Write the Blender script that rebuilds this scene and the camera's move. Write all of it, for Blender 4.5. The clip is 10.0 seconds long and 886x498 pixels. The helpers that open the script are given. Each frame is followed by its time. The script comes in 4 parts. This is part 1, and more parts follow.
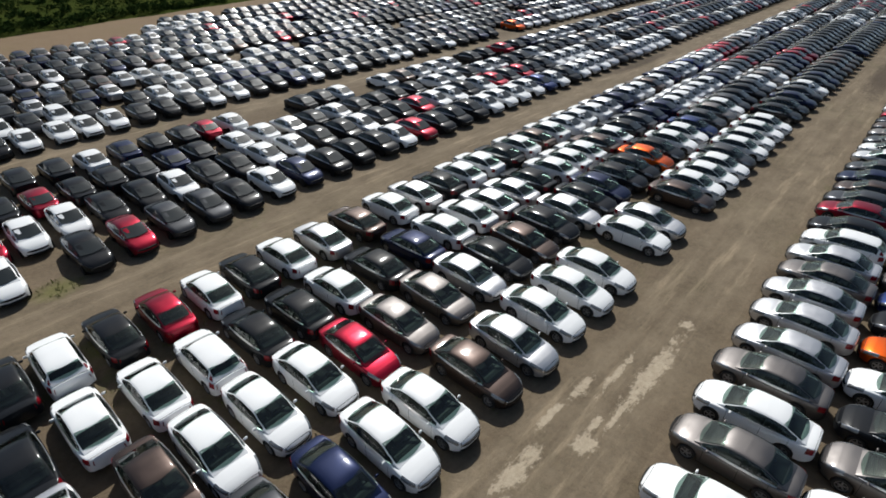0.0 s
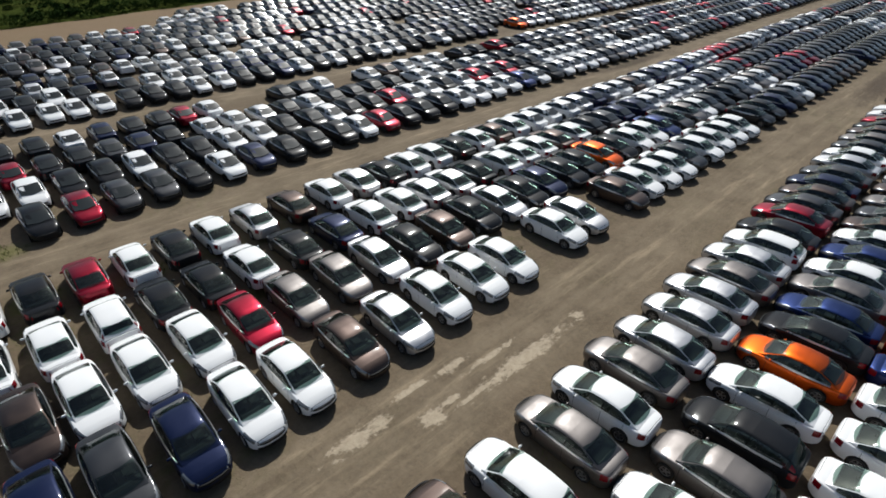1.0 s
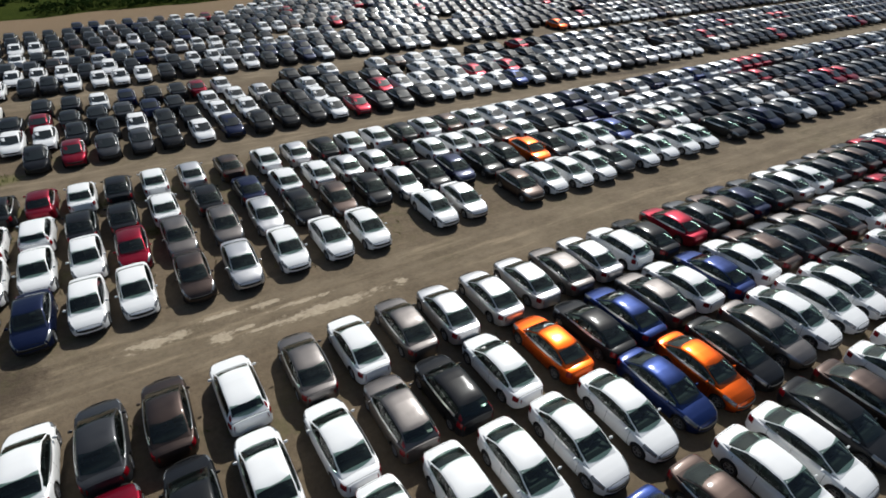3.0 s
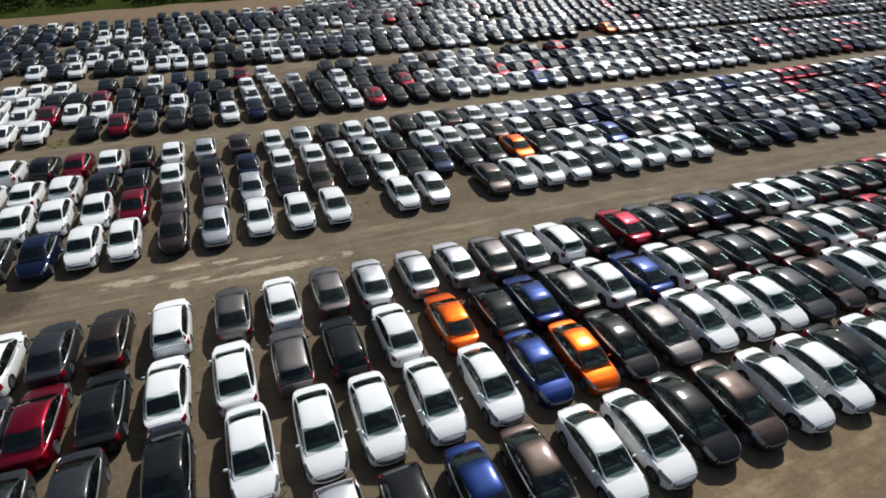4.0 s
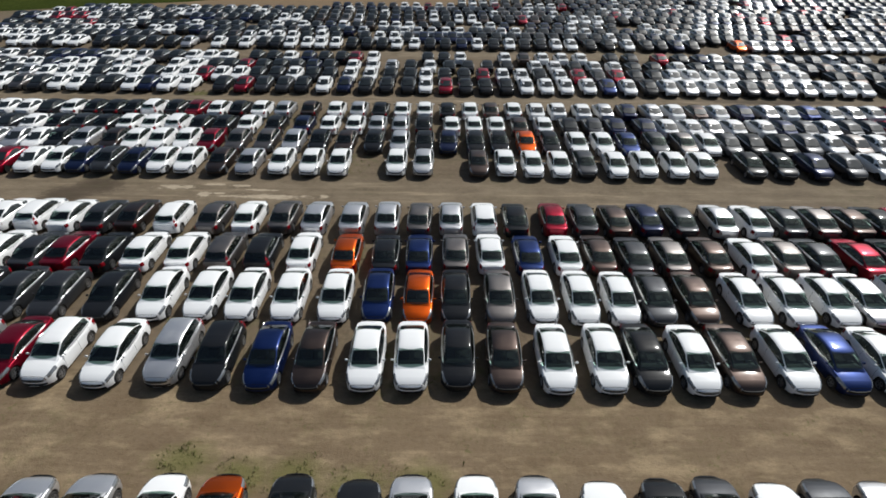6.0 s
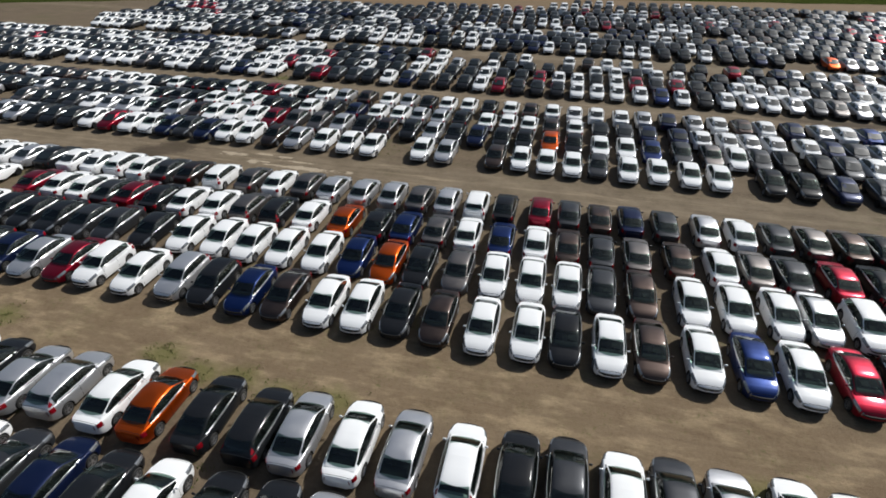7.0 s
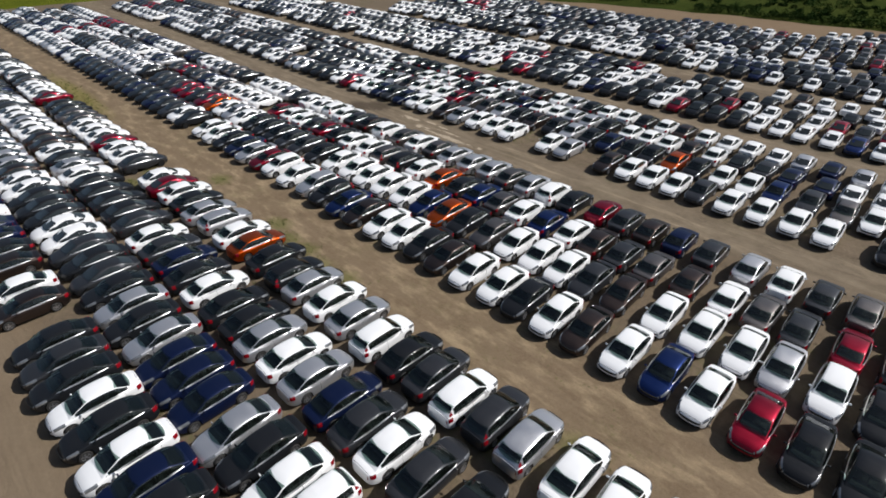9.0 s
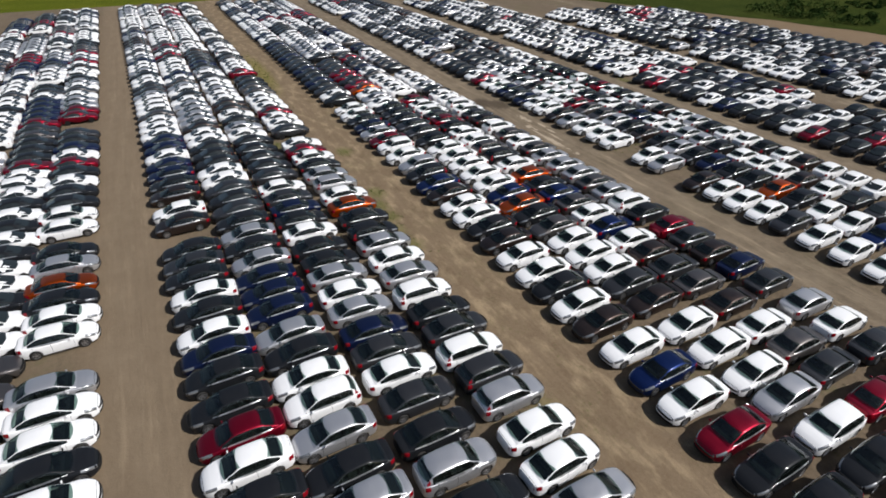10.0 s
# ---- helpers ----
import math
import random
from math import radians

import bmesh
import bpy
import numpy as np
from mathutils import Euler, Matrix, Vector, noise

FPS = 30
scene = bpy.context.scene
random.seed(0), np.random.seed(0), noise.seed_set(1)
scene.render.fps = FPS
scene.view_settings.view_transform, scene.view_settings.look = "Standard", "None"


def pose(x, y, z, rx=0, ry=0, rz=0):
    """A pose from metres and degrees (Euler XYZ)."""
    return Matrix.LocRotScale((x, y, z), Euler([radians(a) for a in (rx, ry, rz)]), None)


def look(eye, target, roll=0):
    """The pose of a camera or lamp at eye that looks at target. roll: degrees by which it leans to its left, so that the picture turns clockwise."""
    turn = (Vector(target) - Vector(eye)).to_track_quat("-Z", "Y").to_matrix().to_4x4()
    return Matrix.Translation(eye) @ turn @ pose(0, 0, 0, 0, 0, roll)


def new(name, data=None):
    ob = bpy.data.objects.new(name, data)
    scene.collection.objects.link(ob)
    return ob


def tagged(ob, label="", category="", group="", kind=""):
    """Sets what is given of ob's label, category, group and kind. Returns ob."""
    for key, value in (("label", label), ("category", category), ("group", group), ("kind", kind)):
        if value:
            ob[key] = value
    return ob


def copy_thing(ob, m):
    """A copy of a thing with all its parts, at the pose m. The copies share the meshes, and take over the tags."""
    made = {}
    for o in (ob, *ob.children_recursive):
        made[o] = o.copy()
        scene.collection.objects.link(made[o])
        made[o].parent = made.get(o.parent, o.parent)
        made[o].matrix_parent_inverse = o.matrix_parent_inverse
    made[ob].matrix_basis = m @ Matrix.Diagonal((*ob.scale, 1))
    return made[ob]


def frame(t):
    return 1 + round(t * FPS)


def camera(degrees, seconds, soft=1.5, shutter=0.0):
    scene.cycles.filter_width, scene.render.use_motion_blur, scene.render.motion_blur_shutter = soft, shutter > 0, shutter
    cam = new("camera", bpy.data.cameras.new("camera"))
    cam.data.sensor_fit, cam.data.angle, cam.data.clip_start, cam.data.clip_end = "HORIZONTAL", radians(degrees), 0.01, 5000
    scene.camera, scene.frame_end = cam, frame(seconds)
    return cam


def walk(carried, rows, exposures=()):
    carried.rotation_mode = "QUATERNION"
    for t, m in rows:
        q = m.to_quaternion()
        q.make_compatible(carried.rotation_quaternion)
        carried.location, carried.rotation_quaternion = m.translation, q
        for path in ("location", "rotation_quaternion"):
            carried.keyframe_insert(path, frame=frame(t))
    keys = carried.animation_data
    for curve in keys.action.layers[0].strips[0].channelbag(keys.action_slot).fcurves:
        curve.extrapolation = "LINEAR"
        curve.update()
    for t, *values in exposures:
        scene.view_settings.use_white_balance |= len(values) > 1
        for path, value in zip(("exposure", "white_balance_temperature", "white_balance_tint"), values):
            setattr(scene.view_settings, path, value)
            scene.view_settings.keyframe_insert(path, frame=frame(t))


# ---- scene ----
cam = camera(78.9, 10.0, 1.75)
METRES, EYE, TILT, LEAN, TURN = 84.9, 18.0, 0.0, 0.0, 42.6
ROWS = [
    (0.0, 0.0, 0.0, 0.0, 0.05, -32.55, -0.08),
    (0.5, 0.0408, -0.0069, 0.0001, 2.19, -32.66, -0.1),
    (1.0, 0.0839, -0.013, -0.0007, 4.47, -32.69, -0.23),
    (1.5, 0.1244, -0.0178, -0.0013, 6.8, -32.7, -0.31),
    (2.0, 0.1684, -0.0223, -0.0006, 9.66, -32.72, -0.45),
    (2.5, 0.2111, -0.0256, 0.0017, 12.92, -32.79, -0.48),
    (4.0, 0.3608, -0.0236, 0.0119, 26.48, -32.99, -0.36),
    (4.5, 0.4109, -0.0179, 0.0159, 31.48, -33.05, -0.34),
    (5.0, 0.465, -0.0076, 0.0208, 37.12, -33.12, -0.39),
    (5.5, 0.5148, 0.006, 0.0252, 42.51, -33.13, -0.45),
    (7.0, 0.6646, 0.075, 0.0396, 60.93, -33.11, -0.38),
    (7.5, 0.706, 0.1043, 0.045, 67.63, -33.13, -0.41),
    (8.0, 0.7472, 0.1409, 0.0506, 75.48, -33.12, -0.4),
    (8.5, 0.781, 0.177, 0.0561, 83.09, -33.07, -0.44),
    (9.0, 0.813, 0.2192, 0.0627, 91.83, -33.02, -0.47),
    (9.5, 0.8383, 0.2614, 0.0698, 100.35, -32.95, -0.33),
    (10.0, 0.8618, 0.3096, 0.0785, 109.92, -32.86, -0.22),
]
walk(cam, [(t, pose(0, 0, EYE, TILT, LEAN, TURN) @ pose(METRES * x, METRES * y, METRES * z, 90 + pitch, roll, yaw)) for t, x, y, z, yaw, pitch, roll in ROWS],
     exposures=[(0.0, 0.17, 6500, 7), (2.5, 0.15, 6500, 7), (4.0, 0.11, 6500, 7), (5.5, 0.08, 6500, 7), (7.0, 0.09, 6500, 8),
                (8.5, 0.16, 6500, 10), (10.0, 0.18, 6500, 11)])

# ---------------------------------------------------------------- light
SUN_WAY = Vector((-0.70, 0.72, 1.0)).normalized()
world = bpy.data.worlds.new("world")
scene.world = world
world.use_nodes = True
wn = world.node_tree
sky = wn.nodes.new("ShaderNodeTexSky")
sky.sky_type = "NISHITA"
sky.sun_disc = False
sky.sun_elevation = math.asin(SUN_WAY.z)
sky.sun_rotation = math.atan2(SUN_WAY.x, SUN_WAY.y)
sky.dust_density = 1.5
wn.links.new(sky.outputs[0], wn.nodes["Background"].inputs[0])
wn.nodes["Background"].inputs[1].default_value = 0.06
sun_data = bpy.data.lights.new("sun", "SUN")
sun_data.energy = 4.0
sun_data.angle = radians(0.53)
sun_data.color = (1.0, 0.985, 0.965)
sun = new("sun", sun_data)
sun.matrix_world = look(SUN_WAY * 200, (0, 0, 0))


# ---------------------------------------------------------------- materials
class Nodes:
    """A small builder of node materials."""

    def __init__(self, name):
        self.mat = bpy.data.materials.new(name)
        self.mat.use_nodes = True
        self.tree = self.mat.node_tree
        self.bsdf = self.tree.nodes["Principled BSDF"]

    def add(self, kind, **values):
        n = self.tree.nodes.new(kind)
        for key, value in values.items():
            n.inputs[key].default_value = value
        return n

    def link(self, a, b):
        self.tree.links.new(a, b)

    def put(self, name, value):
        self.bsdf.inputs[name].default_value = value

    def noise(self, vec, scale, detail=4.0, rough=0.55):
        n = self.add("ShaderNodeTexNoise", Scale=scale, Detail=detail, Roughness=rough)
        self.link(vec, n.inputs["Vector"])
        return n.outputs["Fac"]

    def ramp(self, fac, lo, hi):
        n = self.add("ShaderNodeMapRange")
        n.inputs["From Min"].default_value = lo
        n.inputs["From Max"].default_value = hi
        self.link(fac, n.inputs["Value"])
        return n.outputs["Result"]

    def mix(self, fac, a, b):
        n = self.tree.nodes.new("ShaderNodeMix")
        n.data_type = "RGBA"
        for socket, value in ((n.inputs[0], fac), (n.inputs[6], a), (n.inputs[7], b)):
            if isinstance(value, (tuple, float, int)):
                socket.default_value = (*value, 1.0) if isinstance(value, tuple) else value
            else:
                self.link(value, socket)
        return n.outputs[2]

    def math(self, op, a, b):
        n = self.tree.nodes.new("ShaderNodeMath")
        n.operation = op
        for socket, value in ((n.inputs[0], a), (n.inputs[1], b)):
            if isinstance(value, (float, int)):
                socket.default_value = value
            else:
                self.link(value, socket)
        return n.outputs[0]

    def stretched(self, vec, sx, sy, sz=1.0, turn=0.0):
        n = self.tree.nodes.new("ShaderNodeMapping")
        n.inputs["Scale"].default_value = (sx, sy, sz)
        n.inputs["Rotation"].default_value = (0, 0, turn)
        self.link(vec, n.inputs["Vector"])
        return n.outputs[0]

    def bump(self, height, strength, distance):
        n = self.add("ShaderNodeBump", Strength=strength, Distance=distance)
        self.link(height, n.inputs["Height"])
        self.link(n.outputs[0], self.bsdf.inputs["Normal"])


def paint(name, rgb, metal=0.0, rough=0.35, dust=0.10, coat=0.40, gloss=0.30, spec=0.2):
    m = Nodes(name)
    pos = m.tree.nodes.new("ShaderNodeNewGeometry").outputs["Position"]
    film = m.ramp(m.noise(pos, 1.3, 5.0), 0.35, 0.8)
    fine = m.ramp(m.noise(pos, 14.0, 3.0), 0.3, 0.75)
    fac = m.math("MULTIPLY", m.math("ADD", film, m.math("MULTIPLY", fine, 0.35)), dust)
    m.link(m.mix(fac, rgb, (0.30, 0.26, 0.20)), m.bsdf.inputs["Base Color"])
    m.link(m.math("ADD", m.math("MULTIPLY", film, 0.18), rough), m.bsdf.inputs["Roughness"])
    m.put("Metallic", metal)
    m.put("Specular IOR Level", spec)
    m.put("Coat Weight", coat)
    m.put("Coat Roughness", gloss)
    return m.mat


def plain(name, rgb, rough=0.5, metal=0.0, grain=0.12, scale=20.0):
    m = Nodes(name)
    pos = m.tree.nodes.new("ShaderNodeNewGeometry").outputs["Position"]
    fac = m.noise(pos, scale, 4.0)
    dark = tuple(c * (1 - 2 * grain) for c in rgb)
    lite = tuple(min(1, c * (1 + 2 * grain)) for c in rgb)
    m.link(m.mix(fac, dark, lite), m.bsdf.inputs["Base Color"])
    m.put("Roughness", rough)
    m.put("Metallic", metal)
    return m.mat


PAINTS = {
    "W": paint("paint_white", (0.82, 0.82, 0.815), 0.0, 0.34, 0.04, 0.4, 0.16),
    "S": paint("paint_silver", (0.56, 0.56, 0.575), 0.75, 0.36, 0.05, 0.4, 0.15),
    "T": paint("paint_champagne", (0.142, 0.130, 0.126), 0.92, 0.43, 0.02, 0.4, 0.15),
    "G": paint("paint_dark_grey", (0.042, 0.044, 0.049), 0.6, 0.42, 0.015, 0.4, 0.15, 0.10),
    "K": paint("paint_black", (0.0100, 0.0112, 0.0135), 0.0, 0.36, 0.010, 0.4, 0.14, 0.06),
    "N": paint("paint_brown", (0.056, 0.040, 0.035), 0.92, 0.42, 0.015, 0.4, 0.15),
    "D": paint("paint_navy", (0.005, 0.011, 0.042), 0.4, 0.38, 0.010, 0.4, 0.14, 0.08),
    "B": paint("paint_blue", (0.0045, 0.018, 0.090), 0.72, 0.38, 0.008, 0.4, 0.15),
    "R": paint("paint_red", (0.23, 0.0018, 0.018), 0.8, 0.37, 0.008, 0.4, 0.15),
    "O": paint("paint_orange", (0.58, 0.084, 0.003), 0.95, 0.37, 0.008, 0.4, 0.15),
}
COLOUR_WORDS = {"W": "white", "S": "silver", "T": "champagne beige", "G": "dark grey", "K": "black", "N": "bronze brown",
                "D": "navy blue", "B": "bright blue", "R": "red", "O": "orange"}
GLASS = plain("tinted_glass", (0.016, 0.021, 0.021), 0.42, 0.0, 0.05)
for slot, level in (("IOR", 1.5), ("Specular IOR Level", 0.14), ("Coat Weight", 1.0), ("Coat Roughness", 0.05)):
    GLASS.node_tree.nodes["Principled BSDF"].inputs[slot].default_value = level


def clear_glass():
    """Green-tinted car glass: clear, with a sharp reflection that grows towards grazing and a thin film of dust."""
    m = Nodes("window_glass")
    nodes = m.tree.nodes
    clear = nodes.new("ShaderNodeBsdfTransparent")
    clear.inputs["Color"].default_value = (0.40, 0.50, 0.46, 1)
    sharp = nodes.new("ShaderNodeBsdfGlossy")
    sharp.inputs["Roughness"].default_value = 0.04
    film = nodes.new("ShaderNodeBsdfGlossy")
    film.inputs["Color"].default_value = (0.44, 0.52, 0.47, 1)
    film.inputs["Roughness"].default_value = 0.45
    edge = nodes.new("ShaderNodeLayerWeight")
    gloss = m.math("ADD", m.math("MULTIPLY", m.math("POWER", edge.outputs["Facing"], 5.0), 0.9), 0.055)
    pos = nodes.new("ShaderNodeNewGeometry").outputs["Position"]
    dusty = m.math("MULTIPLY", m.ramp(m.noise(pos, 1.7, 5.0), 0.25, 0.75), 0.035)
    a, b = nodes.new("ShaderNodeMixShader"), nodes.new("ShaderNodeMixShader")
    m.link(m.math("ADD", dusty, 0.012), a.inputs[0])
    m.link(clear.outputs[0], a.inputs[1])
    m.link(film.outputs[0], a.inputs[2])
    m.link(gloss, b.inputs[0])
    m.link(a.outputs[0], b.inputs[1])
    m.link(sharp.outputs[0], b.inputs[2])
    m.link(b.outputs[0], nodes["Material Output"].inputs["Surface"])
    return m.mat


WINDOW = clear_glass()
SEAT = plain("seat_cloth", (0.028, 0.027, 0.027), 0.85, 0.0, 0.2, 30.0)
DASH = plain("dashboard_plastic", (0.014, 0.014, 0.015), 0.6)
CHROME = plain("chrome_strip", (0.82, 0.82, 0.82), 0.40, 1.0, 0.03)
TRIM = plain("black_trim", (0.014, 0.014, 0.014), 0.6)
TRIM.node_tree.nodes["Principled BSDF"].inputs["Specular IOR Level"].default_value = 0.12
RUBBER = plain("tyre_rubber", (0.022, 0.021, 0.020), 0.8)
ALLOY = plain("wheel_alloy", (0.38, 0.38, 0.39), 0.35, 0.8)
LAMP_CLEAR = plain("headlamp_lens", (0.30, 0.31, 0.32), 0.22, 0.65)
LAMP_RED = plain("tail_lamp_lens", (0.21, 0.004, 0.010), 0.15)


LANES = ((-5.8, 2.5), (18.1, 2.8), (41.6, 2.4), (-29.5, 2.4), (-52.9, 2.2), (-75.0, 1.3))
# pale dried silt on the lane: x, y, half width, half length
SILT = ((-4.93, 19.4, 0.34, 2.5), (-4.95, 16.4, 0.12, 1.2), (-5.22, 14.05, 0.40, 0.5), (-6.5, 11.2, 0.34, 1.35), (-5.05, 23.9, 0.28, 0.32),
        (-7.05, 14.2, 0.18, 0.8), (-6.83, 16.6, 0.20, 0.9), (-5.4, 15.3, 0.16, 0.5), (-6.1, 18.4, 0.14, 1.4))


# weedy strip: x, y, half width, half length
VERGE = (20.4, -29.0, 1.5, 14.0)
# clumps of weeds by the cars: x, y
CLUMPS = ((20.3, 25.5), (20.2, 27.7), (20.7, 30.4), (20.4, 33.2), (19.6, 22.8), (19.0, 11.1), (22.3, 13.2), (23.1, 5.0), (25.6, 5.9), (23.6, 50.0), (20.9, 53.4), (-25.3, 3.7), (-24.0, 8.6), (-23.7, 13.2), (-32.0, 3.2), (-18.0, 12.2))
# damp, darker earth
DAMP = ((-6.4, 4.4, 1.9, 2.3), (-4.8, 3.0, 1.8, 2.4), (-5.4, 90.0, 1.6, 14.0), (-31.2, 74.0, 1.0, 8.0))


def ground_material():
    m = Nodes("dry_dirt")
    pos = m.tree.nodes.new("ShaderNodeNewGeometry").outputs["Position"]
    split = m.tree.nodes.new("ShaderNodeSeparateXYZ")
    m.link(pos, split.inputs[0])
    px, py = split.outputs[0], split.outputs[1]
    broad = m.noise(pos, 0.05, 4.0, 0.6)
    patch_n = m.noise(pos, 0.32, 7.0, 0.65)
    blot = m.noise(m.stretched(pos, 0.55, 0.34), 1.0, 9.0, 0.66)
    grit = m.noise(pos, 3.5, 8.0, 0.7)
    fine = m.noise(pos, 22.0, 6.0, 0.7)
    ruts = m.noise(m.stretched(pos, 1.3, 0.07), 1.0, 3.0, 0.55)
    streak = m.noise(m.stretched(pos, 1.4, 0.15, 1.0, 0.05), 1.0, 9.0, 0.68)
    # wheel lanes are paler and bare; the ground under the cars is darker, with weeds
    wob = m.math("MULTIPLY", m.math("SUBTRACT", patch_n, 0.5), 5.0)
    lane = None
    for c, half in LANES:
        d = m.math("ADD", m.math("ABSOLUTE", m.math("SUBTRACT", px, c), 0.0), wob)
        f = m.add("ShaderNodeMapRange")
        f.interpolation_type = "SMOOTHSTEP"
        f.inputs["From Min"].default_value = half + 1.0
        f.inputs["From Max"].default_value = half - 1.2
        m.link(d, f.inputs["Value"])
        lane = f.outputs[0] if lane is None else m.math("MAXIMUM", lane, f.outputs[0])
    col = m.mix(m.ramp(patch_n, 0.36, 0.64), (0.103, 0.078, 0.051), (0.158, 0.119, 0.081))
    col = m.mix(m.ramp(broad, 0.35, 0.7), col, (0.134, 0.101, 0.066))
    pale = m.mix(m.ramp(blot, 0.36, 0.66), (0.132, 0.103, 0.069), (0.234, 0.185, 0.127))
    col = m.mix(m.math("MULTIPLY", lane, 0.85), col, pale)
    col = m.mix(m.math("MULTIPLY", m.ramp(ruts, 0.47, 0.68), 0.40), col, (0.089, 0.065, 0.042))
    col = m.mix(m.math("MULTIPLY", m.math("MULTIPLY", m.ramp(streak, 0.54, 0.68), lane), 0.70), col, (0.354, 0.277, 0.185))
    # the lane between the second and third block is sandier
    sand = m.add("ShaderNodeMapRange")
    sand.interpolation_type = "SMOOTHSTEP"
    sand.inputs["From Min"].default_value = 5.0
    sand.inputs["From Max"].default_value = 1.5
    m.link(m.math("ADD", m.math("ABSOLUTE", m.math("SUBTRACT", px, 18.0), 0.0), wob), sand.inputs["Value"])
    dry = m.ramp(m.noise(m.stretched(pos, 1.0, 0.36, 1.0, -0.06), 1.0, 8.0, 0.64), 0.49, 0.64)
    col = m.mix(m.math("MULTIPLY", sand.outputs[0], 0.70), col, (0.182, 0.124, 0.071))
    col = m.mix(m.math("MULTIPLY", m.math("MULTIPLY", dry, sand.outputs[0]), 0.60), col, (0.40, 0.302, 0.182))
    trod = m.ramp(m.noise(m.stretched(pos, 0.55, 0.30), 1.0, 6.0, 0.6), 0.50, 0.66)
    col = m.mix(m.math("MULTIPLY", m.math("MULTIPLY", trod, sand.outputs[0]), 0.55), col, (0.125, 0.084, 0.048))
    silt = None
    ragged = m.math("MULTIPLY", m.math("SUBTRACT", m.noise(m.stretched(pos, 3.2, 1.5), 1.0, 9.0, 0.78), 0.5), 5.5)
    for x, y, w, h in SILT:
        dx = m.math("DIVIDE", m.math("SUBTRACT", px, x), w)
        dy = m.math("DIVIDE", m.math("SUBTRACT", py, y), h)
        r = m.math("SQRT", m.math("ADD", m.math("MULTIPLY", dx, dx), m.math("MULTIPLY", dy, dy)), 0.0)
        f = m.add("ShaderNodeMapRange")
        f.inputs["From Min"].default_value = 1.25
        f.inputs["From Max"].default_value = 0.75
        m.link(m.math("ADD", r, ragged), f.inputs["Value"])
        silt = f.outputs[0] if silt is None else m.math("MAXIMUM", silt, f.outputs[0])
    col = m.mix(m.math("MULTIPLY", silt, 0.85), col, (0.47, 0.39, 0.285))
    damp = None
    for x, y, w, h in DAMP:
        dx = m.math("DIVIDE", m.math("SUBTRACT", px, x), w)
        dy = m.math("DIVIDE", m.math("SUBTRACT", py, y), h)
        r = m.math("SQRT", m.math("ADD", m.math("MULTIPLY", dx, dx), m.math("MULTIPLY", dy, dy)), 0.0)
        f = m.add("ShaderNodeMapRange")
        f.interpolation_type = "SMOOTHSTEP"
        f.inputs["From Min"].default_value = 1.3
        f.inputs["From Max"].default_value = 0.5
        m.link(m.math("ADD", r, m.math("MULTIPLY", ragged, 0.35)), f.inputs["Value"])
        damp = f.outputs[0] if damp is None else m.math("MAXIMUM", damp, f.outputs[0])
    col = m.mix(m.math("MULTIPLY", m.ramp(grit, 0.40, 0.70), 0.40), col, (0.228, 0.170, 0.110))
    clod = m.ramp(m.noise(pos, 5.5, 6.0, 0.75), 0.56, 0.68)
    col = m.mix(m.math("MULTIPLY", clod, 0.40), col, (0.072, 0.056, 0.036))
    col = m.mix(m.math("MULTIPLY", damp, 0.75), col, (0.053, 0.037, 0.026))
    green = m.math("MULTIPLY", m.ramp(m.noise(pos, 0.10, 5.0, 0.6), 0.50, 0.68), m.ramp(m.noise(pos, 1.3, 7.0, 0.72), 0.46, 0.62))
    green = m.math("MULTIPLY", green, m.math("SUBTRACT", 1.0, m.math("MULTIPLY", lane, 0.65)))
    col = m.mix(m.math("MULTIPLY", green, 0.75), col, (0.085, 0.095, 0.030))
    weedy = None
    for x, y in CLUMPS:
        dx = m.math("SUBTRACT", px, x)
        dy = m.math("MULTIPLY", m.math("SUBTRACT", py, y), 0.7)
        r = m.math("SQRT", m.math("ADD", m.math("MULTIPLY", dx, dx), m.math("MULTIPLY", dy, dy)), 0.0)
        f = m.add("ShaderNodeMapRange")
        f.inputs["From Min"].default_value = 1.25
        f.inputs["From Max"].default_value = 0.35
        m.link(m.math("ADD", r, m.math("MULTIPLY", ragged, 0.3)), f.inputs["Value"])
        weedy = f.outputs[0] if weedy is None else m.math("MAXIMUM", weedy, f.outputs[0])
    col = m.mix(m.math("MULTIPLY", weedy, 0.7), col, (0.130, 0.128, 0.040))
    # the lane before the last block is rolled smoother
    rolled = m.add("ShaderNodeMapRange")
    rolled.interpolation_type = "SMOOTHSTEP"
    rolled.inputs["From Min"].default_value = 5.0
    rolled.inputs["From Max"].default_value = 2.5
    m.link(m.math("ADD", m.math("ABSOLUTE", m.math("SUBTRACT", px, 41.4), 0.0), m.math("MULTIPLY", wob, 0.5)), rolled.inputs["Value"])
    col = m.mix(m.math("MULTIPLY", rolled.outputs[0], 0.62), col, (0.192, 0.140, 0.089))
    # the bare strip before the field is more orange
    rust = m.add("ShaderNodeMapRange")
    rust.inputs["From Min"].default_value = -84.0
    rust.inputs["From Max"].default_value = -100.0
    m.link(m.math("ADD", px, m.math("MULTIPLY", wob, 2.0)), rust.inputs["Value"])
    col = m.mix(m.math("MULTIPLY", rust.outputs[0], 0.6), col, (0.215, 0.142, 0.078))
    sprout = m.math("MULTIPLY", m.ramp(m.noise(pos, 0.55, 4.0, 0.6), 0.52, 0.64), m.ramp(m.noise(pos, 4.0, 6.0, 0.7), 0.54, 0.64))
